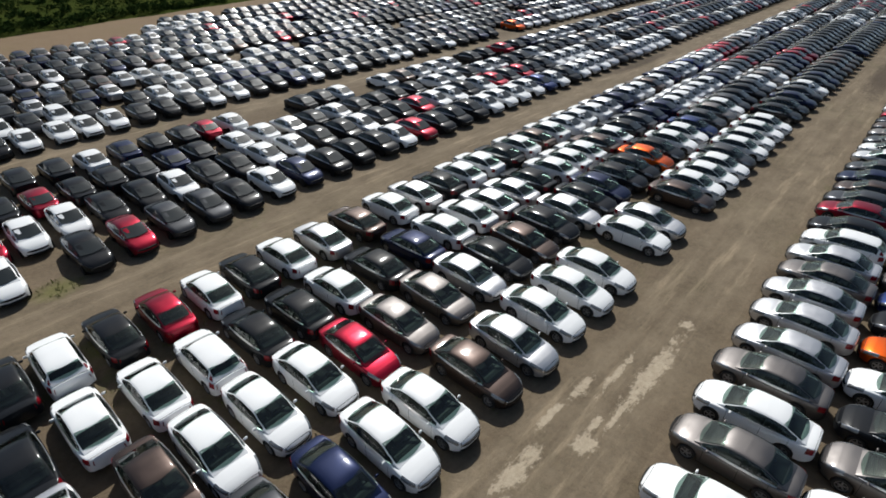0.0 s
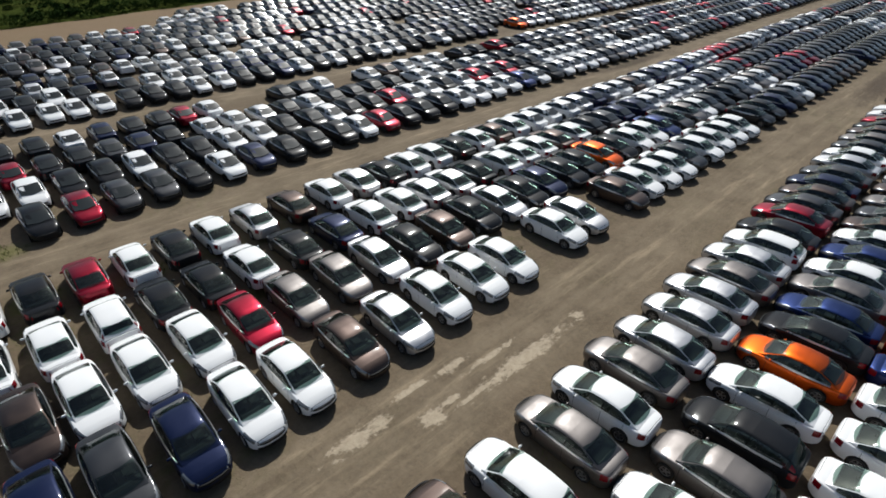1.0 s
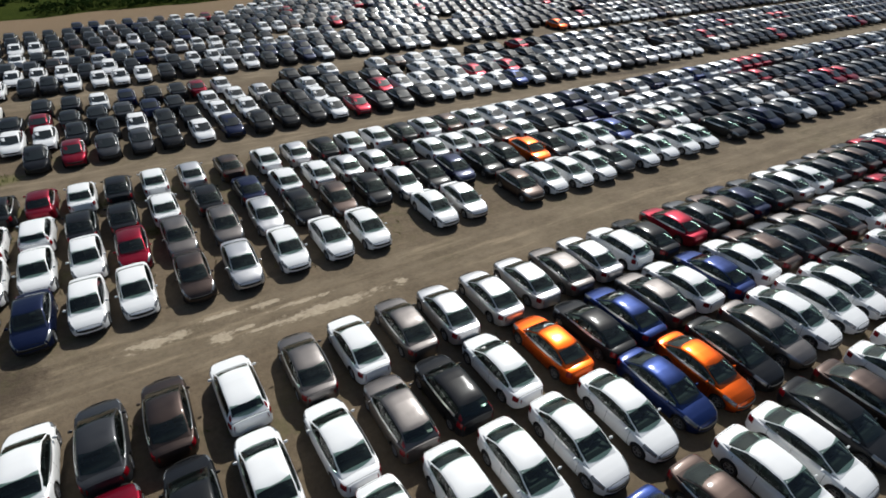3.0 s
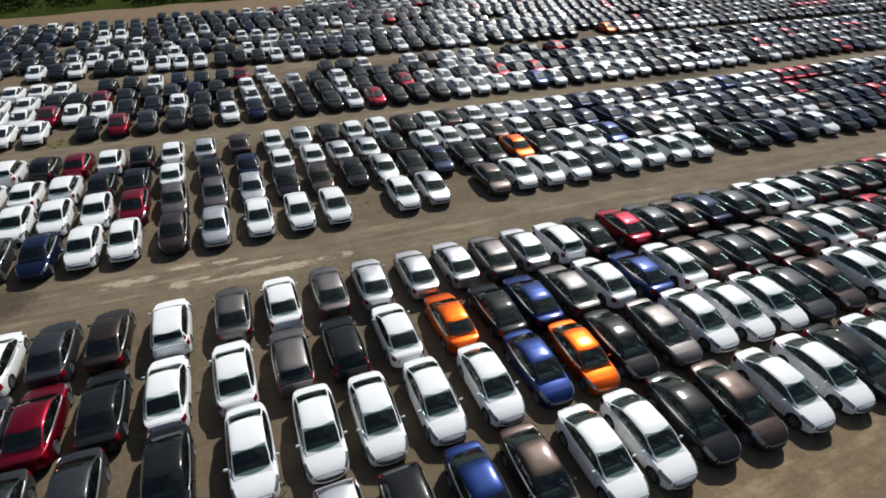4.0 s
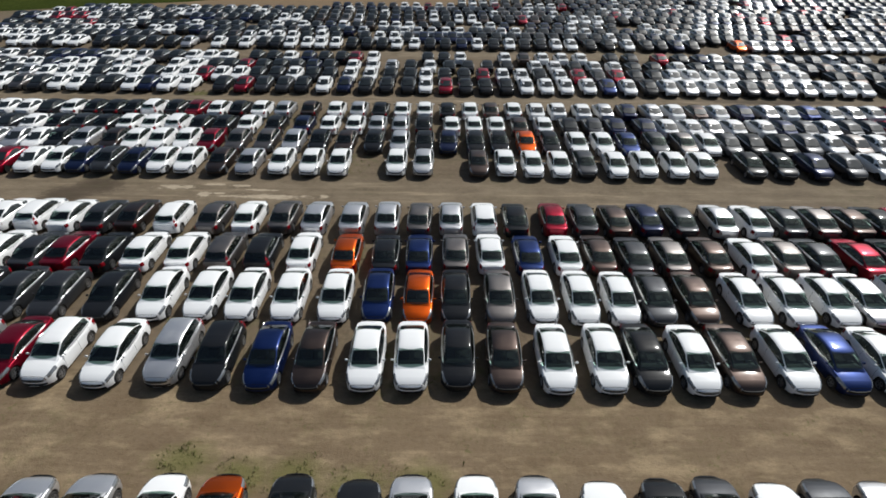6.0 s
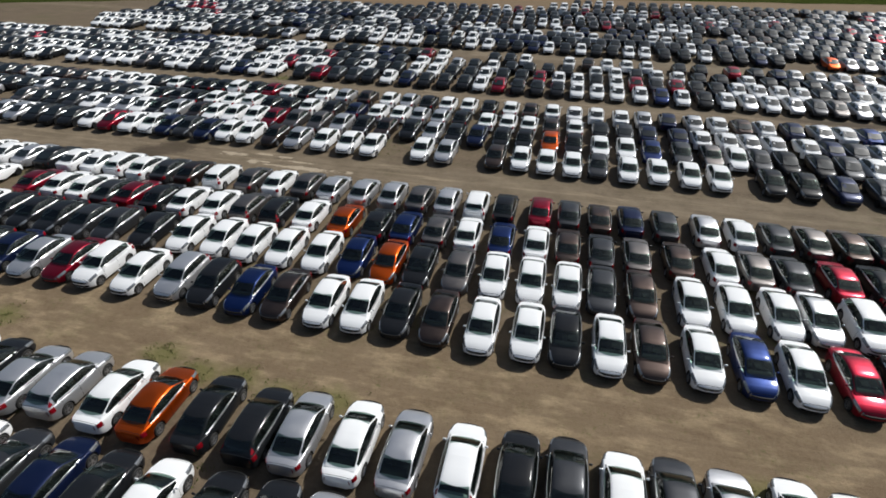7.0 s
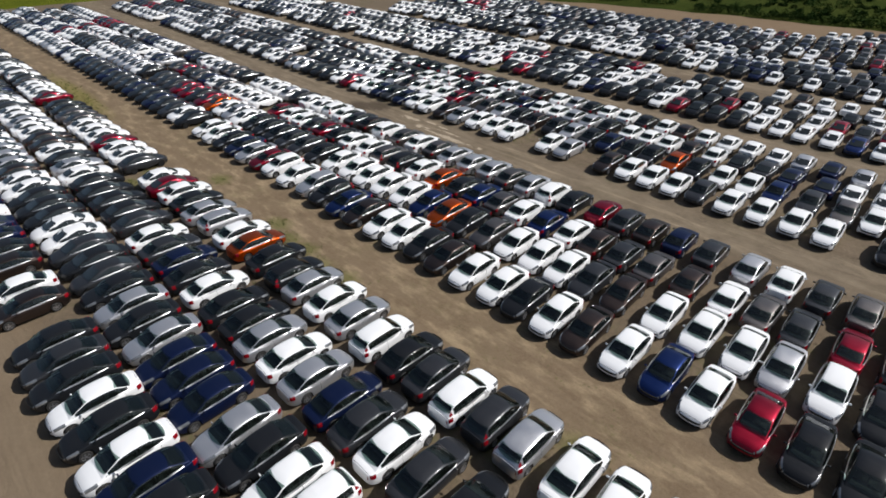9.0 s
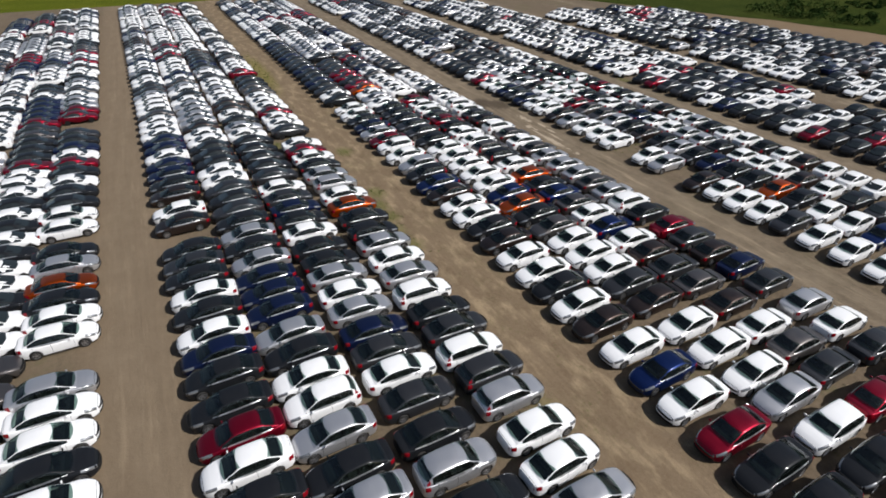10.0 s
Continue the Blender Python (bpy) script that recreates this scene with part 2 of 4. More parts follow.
    col = m.mix(m.math("MULTIPLY", m.math("MULTIPLY", sprout, sand.outputs[0]), 0.7), col, (0.095, 0.100, 0.032))
    # a weedy verge in the sandy lane
    tuft = m.add("ShaderNodeMapRange")
    tuft.interpolation_type = "SMOOTHSTEP"
    tuft.inputs["From Min"].default_value = 1.3
    tuft.inputs["From Max"].default_value = 0.3
    dx = m.math("DIVIDE", m.math("SUBTRACT", px, VERGE[0]), VERGE[2])
    dy = m.math("DIVIDE", m.math("SUBTRACT", py, VERGE[1]), VERGE[3])
    r = m.math("SQRT", m.math("ADD", m.math("MULTIPLY", dx, dx), m.math("MULTIPLY", dy, dy)), 0.0)
    m.link(m.math("ADD", r, m.math("MULTIPLY", ragged, 0.3)), tuft.inputs["Value"])
    col = m.mix(m.math("MULTIPLY", tuft.outputs[0], 0.75), col, (0.175, 0.150, 0.040))
    m.link(col, m.bsdf.inputs["Base Color"])
    m.put("Roughness", 0.95)
    m.put("Specular IOR Level", 0.2)
    m.bump(m.math("ADD", m.math("ADD", grit, m.math("MULTIPLY", fine, 0.4)), m.math("MULTIPLY", ruts, 1.5)), 0.7, 0.07)
    return m.mat


def grass_material(name, a, b, c):
    m = Nodes(name)
    pos = m.tree.nodes.new("ShaderNodeNewGeometry").outputs["Position"]
    col = m.mix(m.ramp(m.noise(pos, 0.09, 5.0, 0.6), 0.35, 0.65), a, b)
    col = m.mix(m.math("MULTIPLY", m.ramp(m.noise(pos, 1.4, 6.0, 0.7), 0.4, 0.7), 0.6), col, c)
    m.link(col, m.bsdf.inputs["Base Color"])
    m.put("Roughness", 0.9)
    m.put("Specular IOR Level", 0.0)
    m.bump(m.noise(pos, 2.5, 7.0, 0.7), 1.0, 0.3)
    return m.mat


DIRT = ground_material()
# west field in dark olive, south field in a paler, yellower green
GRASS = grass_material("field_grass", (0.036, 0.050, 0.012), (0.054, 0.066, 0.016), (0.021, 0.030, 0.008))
MEADOW = grass_material("yellow_green_meadow", (0.085, 0.105, 0.012), (0.120, 0.130, 0.016), (0.045, 0.065, 0.010))
LEAF = grass_material("shrub_leaf", (0.024, 0.046, 0.013), (0.038, 0.064, 0.017), (0.016, 0.032, 0.009))
BLADE = grass_material("weed_leaf", (0.120, 0.140, 0.040), (0.165, 0.165, 0.060), (0.085, 0.115, 0.030))


# ---------------------------------------------------------------- mesh helpers
def to_mesh(name, verts, faces, mats, index=None, smooth=True, sharp=38):
    me = bpy.data.meshes.new(name)
    me.from_pydata([tuple(v) for v in verts], [], faces)
    for m in mats:
        me.materials.append(m)
    if index is not None:
        me.polygons.foreach_set("material_index", index)
    me.polygons.foreach_set("use_smooth", [smooth] * len(me.polygons))
    if smooth and sharp:
        me.set_sharp_from_angle(angle=radians(sharp))
    me.update()
    return me


def child(name, me, parent, label=""):
    ob = new(name, me)
    ob.parent = parent
    return tagged(ob, label) if label else ob


def thing(name, label, category, group="", kind=""):
    return tagged(new(name), label, category, group, kind)


# ---------------------------------------------------------------- ground
def build_ground():
    """One sheet: close cells over the yard, growing cells out to the horizon."""
    xs = [-3000, -1500, -700, -400, -250] + list(np.arange(-190, 110.1, 2.5)) + [160, 260, 420, 800, 1600, 3000]
    ys = [-3000, -1500, -700, -400, -240] + list(np.arange(-170, 210.1, 2.5)) + [260, 340, 480, 800, 1600, 3000]
    verts, faces = [], []
    for y in ys:
        for x in xs:
            z = 0.016 * (noise.noise(Vector((x * 0.23, y * 0.05, 3.0))) + noise.noise(Vector((x * 0.9, y * 0.7, 1.0)))) - 0.012
            verts.append((x, y, z))
    n = len(xs)
    for j in range(len(ys) - 1):
        for i in range(n - 1):
            a = j * n + i
            faces.append((a, a + 1, a + n + 1, a + n))
    ob = new("ground", to_mesh("ground", verts, faces, [DIRT], sharp=0))
    tagged(ob, "bare dry brown dirt yard with wheel ruts and pale patches", "ground", kind="structure")


build_ground()

# the edge of the green field behind the yard
EDGE_Y = [-118, -95, -57, -19, 10, 50, 90, 170, 300]
EDGE_X = [-62, -70, -87, -104, -112, -118, -124, -137, -158]


def field_edge(y):
    return float(np.interp(y, EDGE_Y, EDGE_X)) + 1.6 * noise.noise(Vector((y * 0.12, 0, 0)))


def build_field():
    """A grass verge that rises a little above the dirt, along two sides of the yard."""
    for name, west in (("field_west", True), ("field_south", False)):
        verts, faces = [], []
        if west:
            lines = np.arange(-116, 300, 3.0)
            offs = [0, 0.6, 3, 8, 16, 30, 60, 140, 400, 1500]
        else:
            lines = np.arange(-60, 200, 3.0)
            offs = [0, 0.6, 3, 8, 16, 30, 60, 140, 400, 1500]
        for u in lines:
            for k, d in enumerate(offs):
                z = -0.03 if k == 0 else 0.10 + 0.16 * noise.noise(Vector((u * 0.3, d * 0.3, 7)))
                if west:
                    verts.append((field_edge(u) - d, u, z))
                else:
                    verts.append((u, -114.5 - 0.03 * u + 1.4 * noise.noise(Vector((u * 0.15, 2, 0))) - d, z))
        n = len(offs)
        for j in range(len(lines) - 1):
            for i in range(n - 1):
                a = j * n + i
                faces.append((a, a + n, a + n + 1, a + 1) if not west else (a, a + 1, a + n + 1, a + n))
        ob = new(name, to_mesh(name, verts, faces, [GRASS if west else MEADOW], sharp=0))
        tagged(ob, "green grass field beyond the edge of the dirt yard", "grass field", kind="structure")


build_field()


# ---------------------------------------------------------------- the shape of a car
# Front towards +x, wheels on z = 0. Tables of (x, value), read between.
def table(rows):
    xs, vs = zip(*sorted(rows))
    return lambda x: float(np.interp(x, xs, vs))


class CarShape:
    def __init__(self, kind):
        self.kind = kind
        if kind == "sedan":
            self.front, self.rear = 2.235, -2.215
            self.axles = (1.36, -1.25)
            self.wide = table([(-2.215, .46), (-2.17, .62), (-2.05, .735), (-1.75, .82), (-1.0, .862), (.8, .862), (1.5, .843), (1.75, .80), (1.95, .715), (2.08, .61), (2.18, .45), (2.235, .22)])
            self.top = table([(-2.215, .80), (-2.18, .955), (-2.05, 1.0), (-1.5, 1.0), (-.3, .96), (1.0, .945), (1.45, .90), (1.80, .825), (2.0, .745), (2.1, .66), (2.18, .575), (2.235, .50)])
            ridge = [(1.27, .915), (.80, 1.19), (.42, 1.39), (.16, 1.442), (-.3, 1.468), (-.72, 1.455), (-1.02, 1.408), (-1.42, 1.22), (-1.82, 1.0)]
            base = [(1.27, .68), (.7, .785), (0, .818), (-.8, .81), (-1.35, .762), (-1.82, .655)]
            self.cabin = (1.27, -1.82)
            self.screen, self.rear_screen = (1.21, .43), (-1.07, -1.75)
            self.side_panes = ((.98, -.33), (-.35, -1.50))
            self.openings = ((.46, 1.08), (-1.64, -1.10))
        else:
            self.front, self.rear = 2.13, -2.09
            self.axles = (1.28, -1.26)
            self.wide = table([(-2.09, .60), (-2.04, .74), (-1.9, .815), (-1.6, .855), (-1.0, .872), (.8, .872), (1.4, .853), (1.66, .81), (1.86, .725), (1.98, .62), (2.08, .45), (2.13, .24)])
            self.top = table([(-2.09, .86), (-2.05, 1.03), (-1.9, 1.06), (-1.4, 1.06), (-.3, 1.03), (.95, 1.01), (1.4, .965), (1.75, .88), (1.98, .76), (2.09, .64), (2.13, .54)])
            ridge = [(1.12, .99), (.74, 1.25), (.40, 1.47), (.14, 1.535), (-.3, 1.565), (-.9, 1.555), (-1.4, 1.515), (-1.58, 1.455), (-1.8, 1.26), (-1.99, 1.06)]
            base = [(1.12, .70), (.6, .795), (0, .825), (-.8, .82), (-1.5, .785), (-1.99, .70)]
            self.cabin = (1.12, -1.99)
            self.screen, self.rear_screen = (1.06, .42), (-1.60, -1.93)
            self.side_panes = ((.85, -.29), (-.31, -1.60))
            self.openings = ((.44, .94), (-1.83, -1.62))
        # three door gaps, then the front edge of the bonnet and the rear edge of the boot
        self.seams = (.84 + .02, -.34, -1.30 if kind == "sedan" else -1.36, self.front - .16, self.rear + .10)
        self.ridge, self.base = table(ridge), table(base)
        self.knots = sorted({x for x, _ in ridge + base})
        self.radius = 0.312

    def sill(self, x):
        z = float(np.interp(x, [self.rear, self.rear + .3, self.front - .35, self.front], [.34, .21, .20, .27]))
        for c in self.axles:
            r, d = self.radius + .055, abs(x - c)
            if d < r:
                z = max(z, self.radius + math.sqrt(r * r - d * d) * 0.98)
        return z

    def skin(self, x, p):
        """A point on the lower body; p runs 0..8 from the sill up over the side to the middle."""
        w, t, b = self.wide(x), self.top(x), self.sill(x)
        s = t - .07
        mid = b + .45 * (s - b)
        ring = [(.60 * w, b), (.965 * w, b), (.985 * w, b + .04), (w, mid), (.992 * w, max(mid, s - .13)), (.955 * w, s), (.86 * w, t - .028), (.46 * w, t - .004), (0, t)]
        i = min(int(p), 7)
        f = p - i
        a, b = ring[i], ring[i + 1]
        if not 3 <= i <= 6:
            return (x, a[0] * (1 - f) + b[0] * f, a[1] * (1 - f) + b[1] * f)
        # a rounded flank and shoulder
        before, after = ring[i - 1] if i > 3 else a, ring[i + 2] if i < 6 else b
        bend = lambda k: .5 * (2 * a[k] + (b[k] - before[k]) * f + (2 * before[k] - 5 * a[k] + 4 * b[k] - after[k]) * f * f + (3 * a[k] - before[k] - 3 * b[k] + after[k]) * f ** 3)
        return (x, bend(0), bend(1))

    def cab(self, x, v):
        """A point on the glasshouse; v runs 0..1 from the belt over the side (0.5: roof edge) to the middle."""
        zb = self.top(x) - .035
        zc = max(self.ridge(x), zb + .002)
        wb = self.base(x)
        tall = zc - zb
        ws = wb - .36 * tall
        zs = zc - min(.05, .25 * tall)

        def plain_at(v):
            if v <= .5:
                q = v / .5
                return wb + (ws - wb) * q + .018 * math.sin(math.pi * q), zb + (zs - zb) * q
            q = (v - .5) / .5
            return ws * (1 - q), zs + (zc - zs) * (1 - (1 - q) ** 3.4)
        lo, hi = .445, .59
        if not lo < v < hi:
            return (x, *plain_at(v))
        # the roof rail is rounded
        q = (v - lo) / (hi - lo)
        a, b, c = plain_at(lo), plain_at(.5), plain_at(hi)
        return (x, *(a[k] * (1 - q) ** 2 + 2 * b[k] * q * (1 - q) + c[k] * q * q for k in (0, 1)))


def loft(fn, xs, ps):
    """Both halves of a surface fn(x, p) as one grid; the last p is the middle line."""
    verts, faces = [], []
    line = [(p, 1) for p in ps] + [(p, -1) for p in reversed(ps[:-1])]
    for x in xs:
        for p, side in line:
            a = fn(x, p)
            verts.append((a[0], a[1] * side, a[2]))
    n = len(line)
    for j in range(len(xs) - 1):
        for i in range(n - 1):
            a = j * n + i
            faces.append((a, a + 1, a + n + 1, a + n))
    return verts, faces, n


def patch(fn, us, vs, lift=.007, sink=.012, flip=False):
    """A pane or lens that lies on a surface fn(u, v): a grid a little proud of it, with a rim that goes down into it."""
    def normal(u, v):
        e = 1e-3
        a, b = Vector(fn(u + e, v)) - Vector(fn(u - e, v)), Vector(fn(u, v + e)) - Vector(fn(u, v - e))
        n = a.cross(b)
        return (n.normalized() if n.length > 1e-9 else Vector((0, 0, 1))) * (-1 if flip else 1)
    grid, low = [], []
    for u in us:
        for v in vs:
            n = normal(u, v)
            grid.append(Vector(fn(u, v)) + n * lift)
            low.append(Vector(fn(u, v)) - n * sink)
    n, m = len(vs), len(us)
    faces = [(j * n + i, (j + 1) * n + i, (j + 1) * n + i + 1, j * n + i + 1) for j in range(m - 1) for i in range(n - 1)]
    rim = [i for i in range(n)] + [j * n + n - 1 for j in range(1, m)] + [(m - 1) * n + i for i in range(n - 2, -1, -1)] + [j * n for j in range(m - 2, 0, -1)]
    verts = list(grid)
    start = len(verts)
    verts += [low[k] for k in rim]
    c = len(rim)
    faces += [(rim[k], rim[(k + 1) % c], start + (k + 1) % c, start + k) for k in range(c)]
    if (us[-1] < us[0]) != flip:
        faces = [tuple(reversed(f)) for f in faces]
    return verts, faces


def mirrored(verts, faces):
    return [(v[0], -v[1], v[2]) for v in verts], [tuple(reversed(f)) for f in faces]


def body_parts(shape, fine):
    """Painted shell of the car; returns verts, faces, and for each face 0 paint or 1 dark trim."""
    if fine:
        arch = [shape.radius + .055]
        xs = {shape.front, shape.rear}
        for c in shape.axles:
            xs |= {c + arch[0] * math.cos(radians(a)) for a in (0, 8, 25, 45, 65, 90, 115, 135, 155, 172, 180)}
            xs |= {c + arch[0] * 1.02, c - arch[0] * 1.02}
        xs |= {x + e for x in shape.seams for e in (-.007, .007)}
        xs |= {shape.front - d for d in (.02, .06, .12, .2, .32)} | {shape.rear + d for d in (.015, .045, .1, .2, .35)} | {-.6, 0.0, .5, -1.0, .84, 1.0, 1.1, -1.6}
        xs = sorted(x for x in xs if shape.rear <= x <= shape.front)
        ps = [0, 1, 2, 3, 3.6, 4, 4.5, 4.8, 5.1, 5.4, 5.75, 6, 7, 8]
    else:
        xs = [shape.rear, shape.rear + .05, shape.rear + .25, -1.62, -.9, 0, 1.0, 1.5, shape.front - .35, shape.front - .12, shape.front - .03, shape.front]
        ps = [1, 2, 3, 4.5, 5.1, 5.75, 6.5, 8]
    verts, faces, n = loft(shape.skin, xs, ps)
    kinds = [0] * len(faces)
    m = len(xs)
    if fine:
        for f in range(len(faces)):
            j, i = divmod(f, n - 1)
            if i in (0, 1, n - 3, n - 2):
                kinds[f] = 1
            # door, bonnet and boot gaps: narrow and dark
            side, mid = min(i, n - 2 - i), (xs[j] + xs[j + 1]) / 2
            near = min(shape.seams, key=lambda q: abs(q - mid))
            if abs(near - mid) < .006:
                doors = near in shape.seams[:3]
                if (2 <= side < 9) if doors else side >= 9:
                    kinds[f] = 1
            # under the glasshouse: open over the cabin, dark cowl and shelf before and behind it
            if min(i, n - 2 - i) >= 11 and xs[j] >= -1.601 and xs[j + 1] <= 1.101:
                kinds[f] = -1 if xs[j] >= -1.001 and xs[j + 1] <= .841 else 1
    if not fine:
        kinds = [1 if f % (n - 1) in (0, n - 2) else 0 for f in range(len(faces))]
    for j in range(m - 1):
        faces.append((j * n, (j + 1) * n, (j + 1) * n + n - 1, j * n + n - 1))
        kinds.append(1)
    faces += [tuple(reversed(range(n))), tuple((m - 1) * n + i for i in range(n))]
    kinds += [0, 0]
    a, b = shape.cabin
    if fine:
        ends = {x for pane in shape.side_panes for a0 in pane for x in (a0, a0 - .025, a0 + .025)} | {x for o in shape.openings for x in o}
        cx = sorted(set(shape.knots) | {-1.1, -.5, .25, .55} | ends)
        vs = [0, .045, .09, .25, .44, .475, .5, .53, .555, .58, .72, .86, 1]
    else:
        cx = [b, shape.rear_screen[0] - .05, shape.rear_screen[0] + .2, -.2, shape.screen[1] - .15, shape.screen[1] + .05, a]
        cx = sorted(cx)
        vs = [0, .46, .52, .59, .75, 1]
    v2, f2, n2 = loft(shape.cab, cx, vs)
    k = len(verts)
    verts += v2
    faces += [tuple(i + k for i in f) for f in f2]
    kinds += [0] * len(f2)
    if fine:
        # openings behind the panes, with a dark frame round each
        base = len(kinds) - len(f2)
        for q in range(len(f2)):
            j, i = divmod(q, n2 - 1)
            i = min(i, n2 - 2 - i)
            x0, x1, v0, v1 = cx[j], cx[j + 1], vs[i], vs[i + 1]
            inside = lambda lo, hi: x0 >= lo - 1e-6 and x1 <= hi + 1e-6
            if v0 >= .579 and any(inside(*o) for o in shape.openings):
                kinds[base + q] = -1
            elif v0 >= .529 and any(inside(o[0] - .02, o[1] + .03) for o in shape.openings):
                kinds[base + q] = 1
            elif .04 < v0 and v1 < .48 and inside(shape.side_panes[1][1], shape.side_panes[0][0]):
                hole = v0 >= .089 and v1 <= .441 and any(inside(p[1] + .024, p[0] - .024) for p in shape.side_panes)
                kinds[base + q] = -1 if hole else 1
    kept = [q for q in range(len(faces)) if kinds[q] >= 0]
    return verts, [faces[q] for q in kept], [kinds[q] for q in kept]


def box_into(verts, faces, kinds, part, corners):
    """Eight corners, low ring then high ring, added as a closed box."""
    k = len(verts)
    verts += corners
    faces += [tuple(k + i for i in f) for f in ((3, 2, 1, 0), (4, 5, 6, 7), (0, 1, 5, 4), (1, 2, 6, 5), (2, 3, 7, 6), (3, 0, 4, 7))]
    kinds += [part] * 6


def interior_mesh(shape):
    """Cabin tub, dashboard, two front seats and a rear bench with head rests."""
    belt = shape.top(0) - .05
    x0, x1, w = -1.0, .84, .70
    verts = [(x0, -w, belt), (x1, -w, belt), (x1, w, belt), (x0, w, belt), (x0, -w, .36), (x1, -w, .36), (x1, w, .36), (x0, w, .36)]
    faces = [(4, 5, 6, 7), (0, 1, 5, 4), (1, 2, 6, 5), (2, 3, 7, 6), (3, 0, 4, 7)]
    kinds = [1] * 5

    def block(part, y, half, low, high):
        """A leaning slab: low and high are (x rear, x front, z)."""
        ring = lambda r, h: [(r[0], y - h, r[2]), (r[1], y - h, r[2]), (r[1], y + h, r[2]), (r[0], y + h, r[2])]
        box_into(verts, faces, kinds, part, ring(low, half) + ring(high, half * .88))
    block(1, 0, .69, (.56, .86, .60), (.66, .98, belt + .02))
    block(1, .36, .17, (.50, .60, .74), (.54, .64, belt + .07))
    for y in (.36, -.36):
        block(0, y, .25, (-.35, .20, .42), (-.32, .17, .60))
        block(0, y, .25, (-.42, -.26, .55), (-.62, -.50, 1.12))
        block(0, y, .12, (-.64, -.54, 1.12), (-.67, -.59, 1.29))
    rear = -1.02 if shape.kind == "sedan" else -1.18
    block(0, 0, .64, (rear - .02, rear + .5, .44), (rear, rear + .45, .62))
    block(0, 0, .64, (rear, rear + .16, .58), (rear - .16, rear - .04, 1.04))
    for y in (.34, -.34):
        block(0, y, .12, (rear - .16, rear - .06, 1.04), (rear - .19, rear - .11, 1.17))
    return to_mesh("interior", verts, faces, [SEAT, DASH], kinds, smooth=False)


def lathe(profile, seg):
    """A turned shape about the y axis from (y, r) pairs."""
    verts, faces = [], []
    for y, r in profile:
        for i in range(seg):
            a = 2 * math.pi * i / seg
            verts.append((r * math.cos(a), y, r * math.sin(a)))
    for j in range(len(profile) - 1):
        for i in range(seg):
            k = (i + 1) % seg
            faces.append((j * seg + i, j * seg + k, (j + 1) * seg + k, (j + 1) * seg + i))
    return verts, faces


def tyre_mesh(radius):
    prof = [(-.09, radius * .60), (-.10, radius * .80), (-.092, radius * .94), (-.06, radius), (.06, radius), (.092, radius * .94), (.10, radius * .80), (.088, radius * .66)]
    verts, faces = lathe(prof, 22)
    k = len(verts)
    verts += [(0, .045, 0)] + [(radius * .66 * math.cos(2 * math.pi * i / 22), .055, radius * .66 * math.sin(2 * math.pi * i / 22)) for i in range(22)]
    faces += [(k, k + 1 + (i + 1) % 22, k + 1 + i) for i in range(22)]
    return to_mesh("tyre", verts, faces, [RUBBER])


def rim_mesh(radius):
    r = radius * .66
    verts, faces = lathe([(.06, r), (.092, r * 1.0), (.094, r * .92), (.062, r * .89)], 22)
    for s in range(5):
        a = 2 * math.pi * s / 5 + .3
        c, d = math.cos(a), math.sin(a)
        k = len(verts)
        for along, half, y in ((0.0, .032, .074), (r * .95, .022, .088)):
            for sign in (-1, 1):
                for dy in (0, -.02):
                    verts.append((c * along - d * half * sign, y + dy, d * along + c * half * sign))
        faces += [(k, k + 2, k + 6, k + 4), (k, k + 4, k + 5, k + 1), (k + 2, k + 3, k + 7, k + 6)]
    k = len(verts)
    hub, hf = lathe([(.06, .05), (.086, .045), (.088, .0)], 10)
    verts += hub
    faces += [tuple(i + k for i in f) for f in hf]
    return to_mesh("rim", verts, faces, [ALLOY])


def panes(shape, n, m, lift=.014):
    """Name, verts and faces of each pane, as laid on the glasshouse."""
    out = []

    def across(u, s):
        bow = .11 * s * s * (-1 if u > 0 else 1)
        a = shape.cab(u + bow, 1 - .465 * abs(s))
        return (a[0], a[1] * (1 if s >= 0 else -1), a[2])

    def steps(a, b):
        inner = [x for x in shape.knots if min(a, b) + .02 < x < max(a, b) - .02] if n > 2 else []
        return sorted({a, b, *inner, *([a + (b - a) * k / n for k in range(1, n)] if n > 2 else [])}, reverse=True)
    out.append(("windshield", *patch(across, steps(*shape.screen), np.linspace(-1, 1, 2 * m - 1), lift)))
    out.append(("rear_window", *patch(across, steps(*shape.rear_screen), np.linspace(-1, 1, 2 * m - 1), lift)))
    for a, b in shape.side_panes:
        v, f = patch(shape.cab, steps(a, b), np.linspace(.05, .472, m), lift, flip=True)
        out.append(("side_window", v, f))
        out.append(("side_window", *mirrored(v, f)))
    return out


def belt_strips(shape, fine=True):
    """The bright strip under the side panes, one a side."""
    xs = sorted({1.0, -1.52, *([x for x in shape.knots if -1.5 < x < .98] if fine else [-.2])}, reverse=True)
    v, f = patch(shape.cab, xs, [.0, .045, .09], lift=.018 if fine else .04, flip=True)
    # half round: its middle line stands out
    for k in range(1, 3 * len(xs), 3):
        v[k] = (v[k][0], v[k][1] + .014, v[k][2] + .004)
    return (v, f), mirrored(v, f)


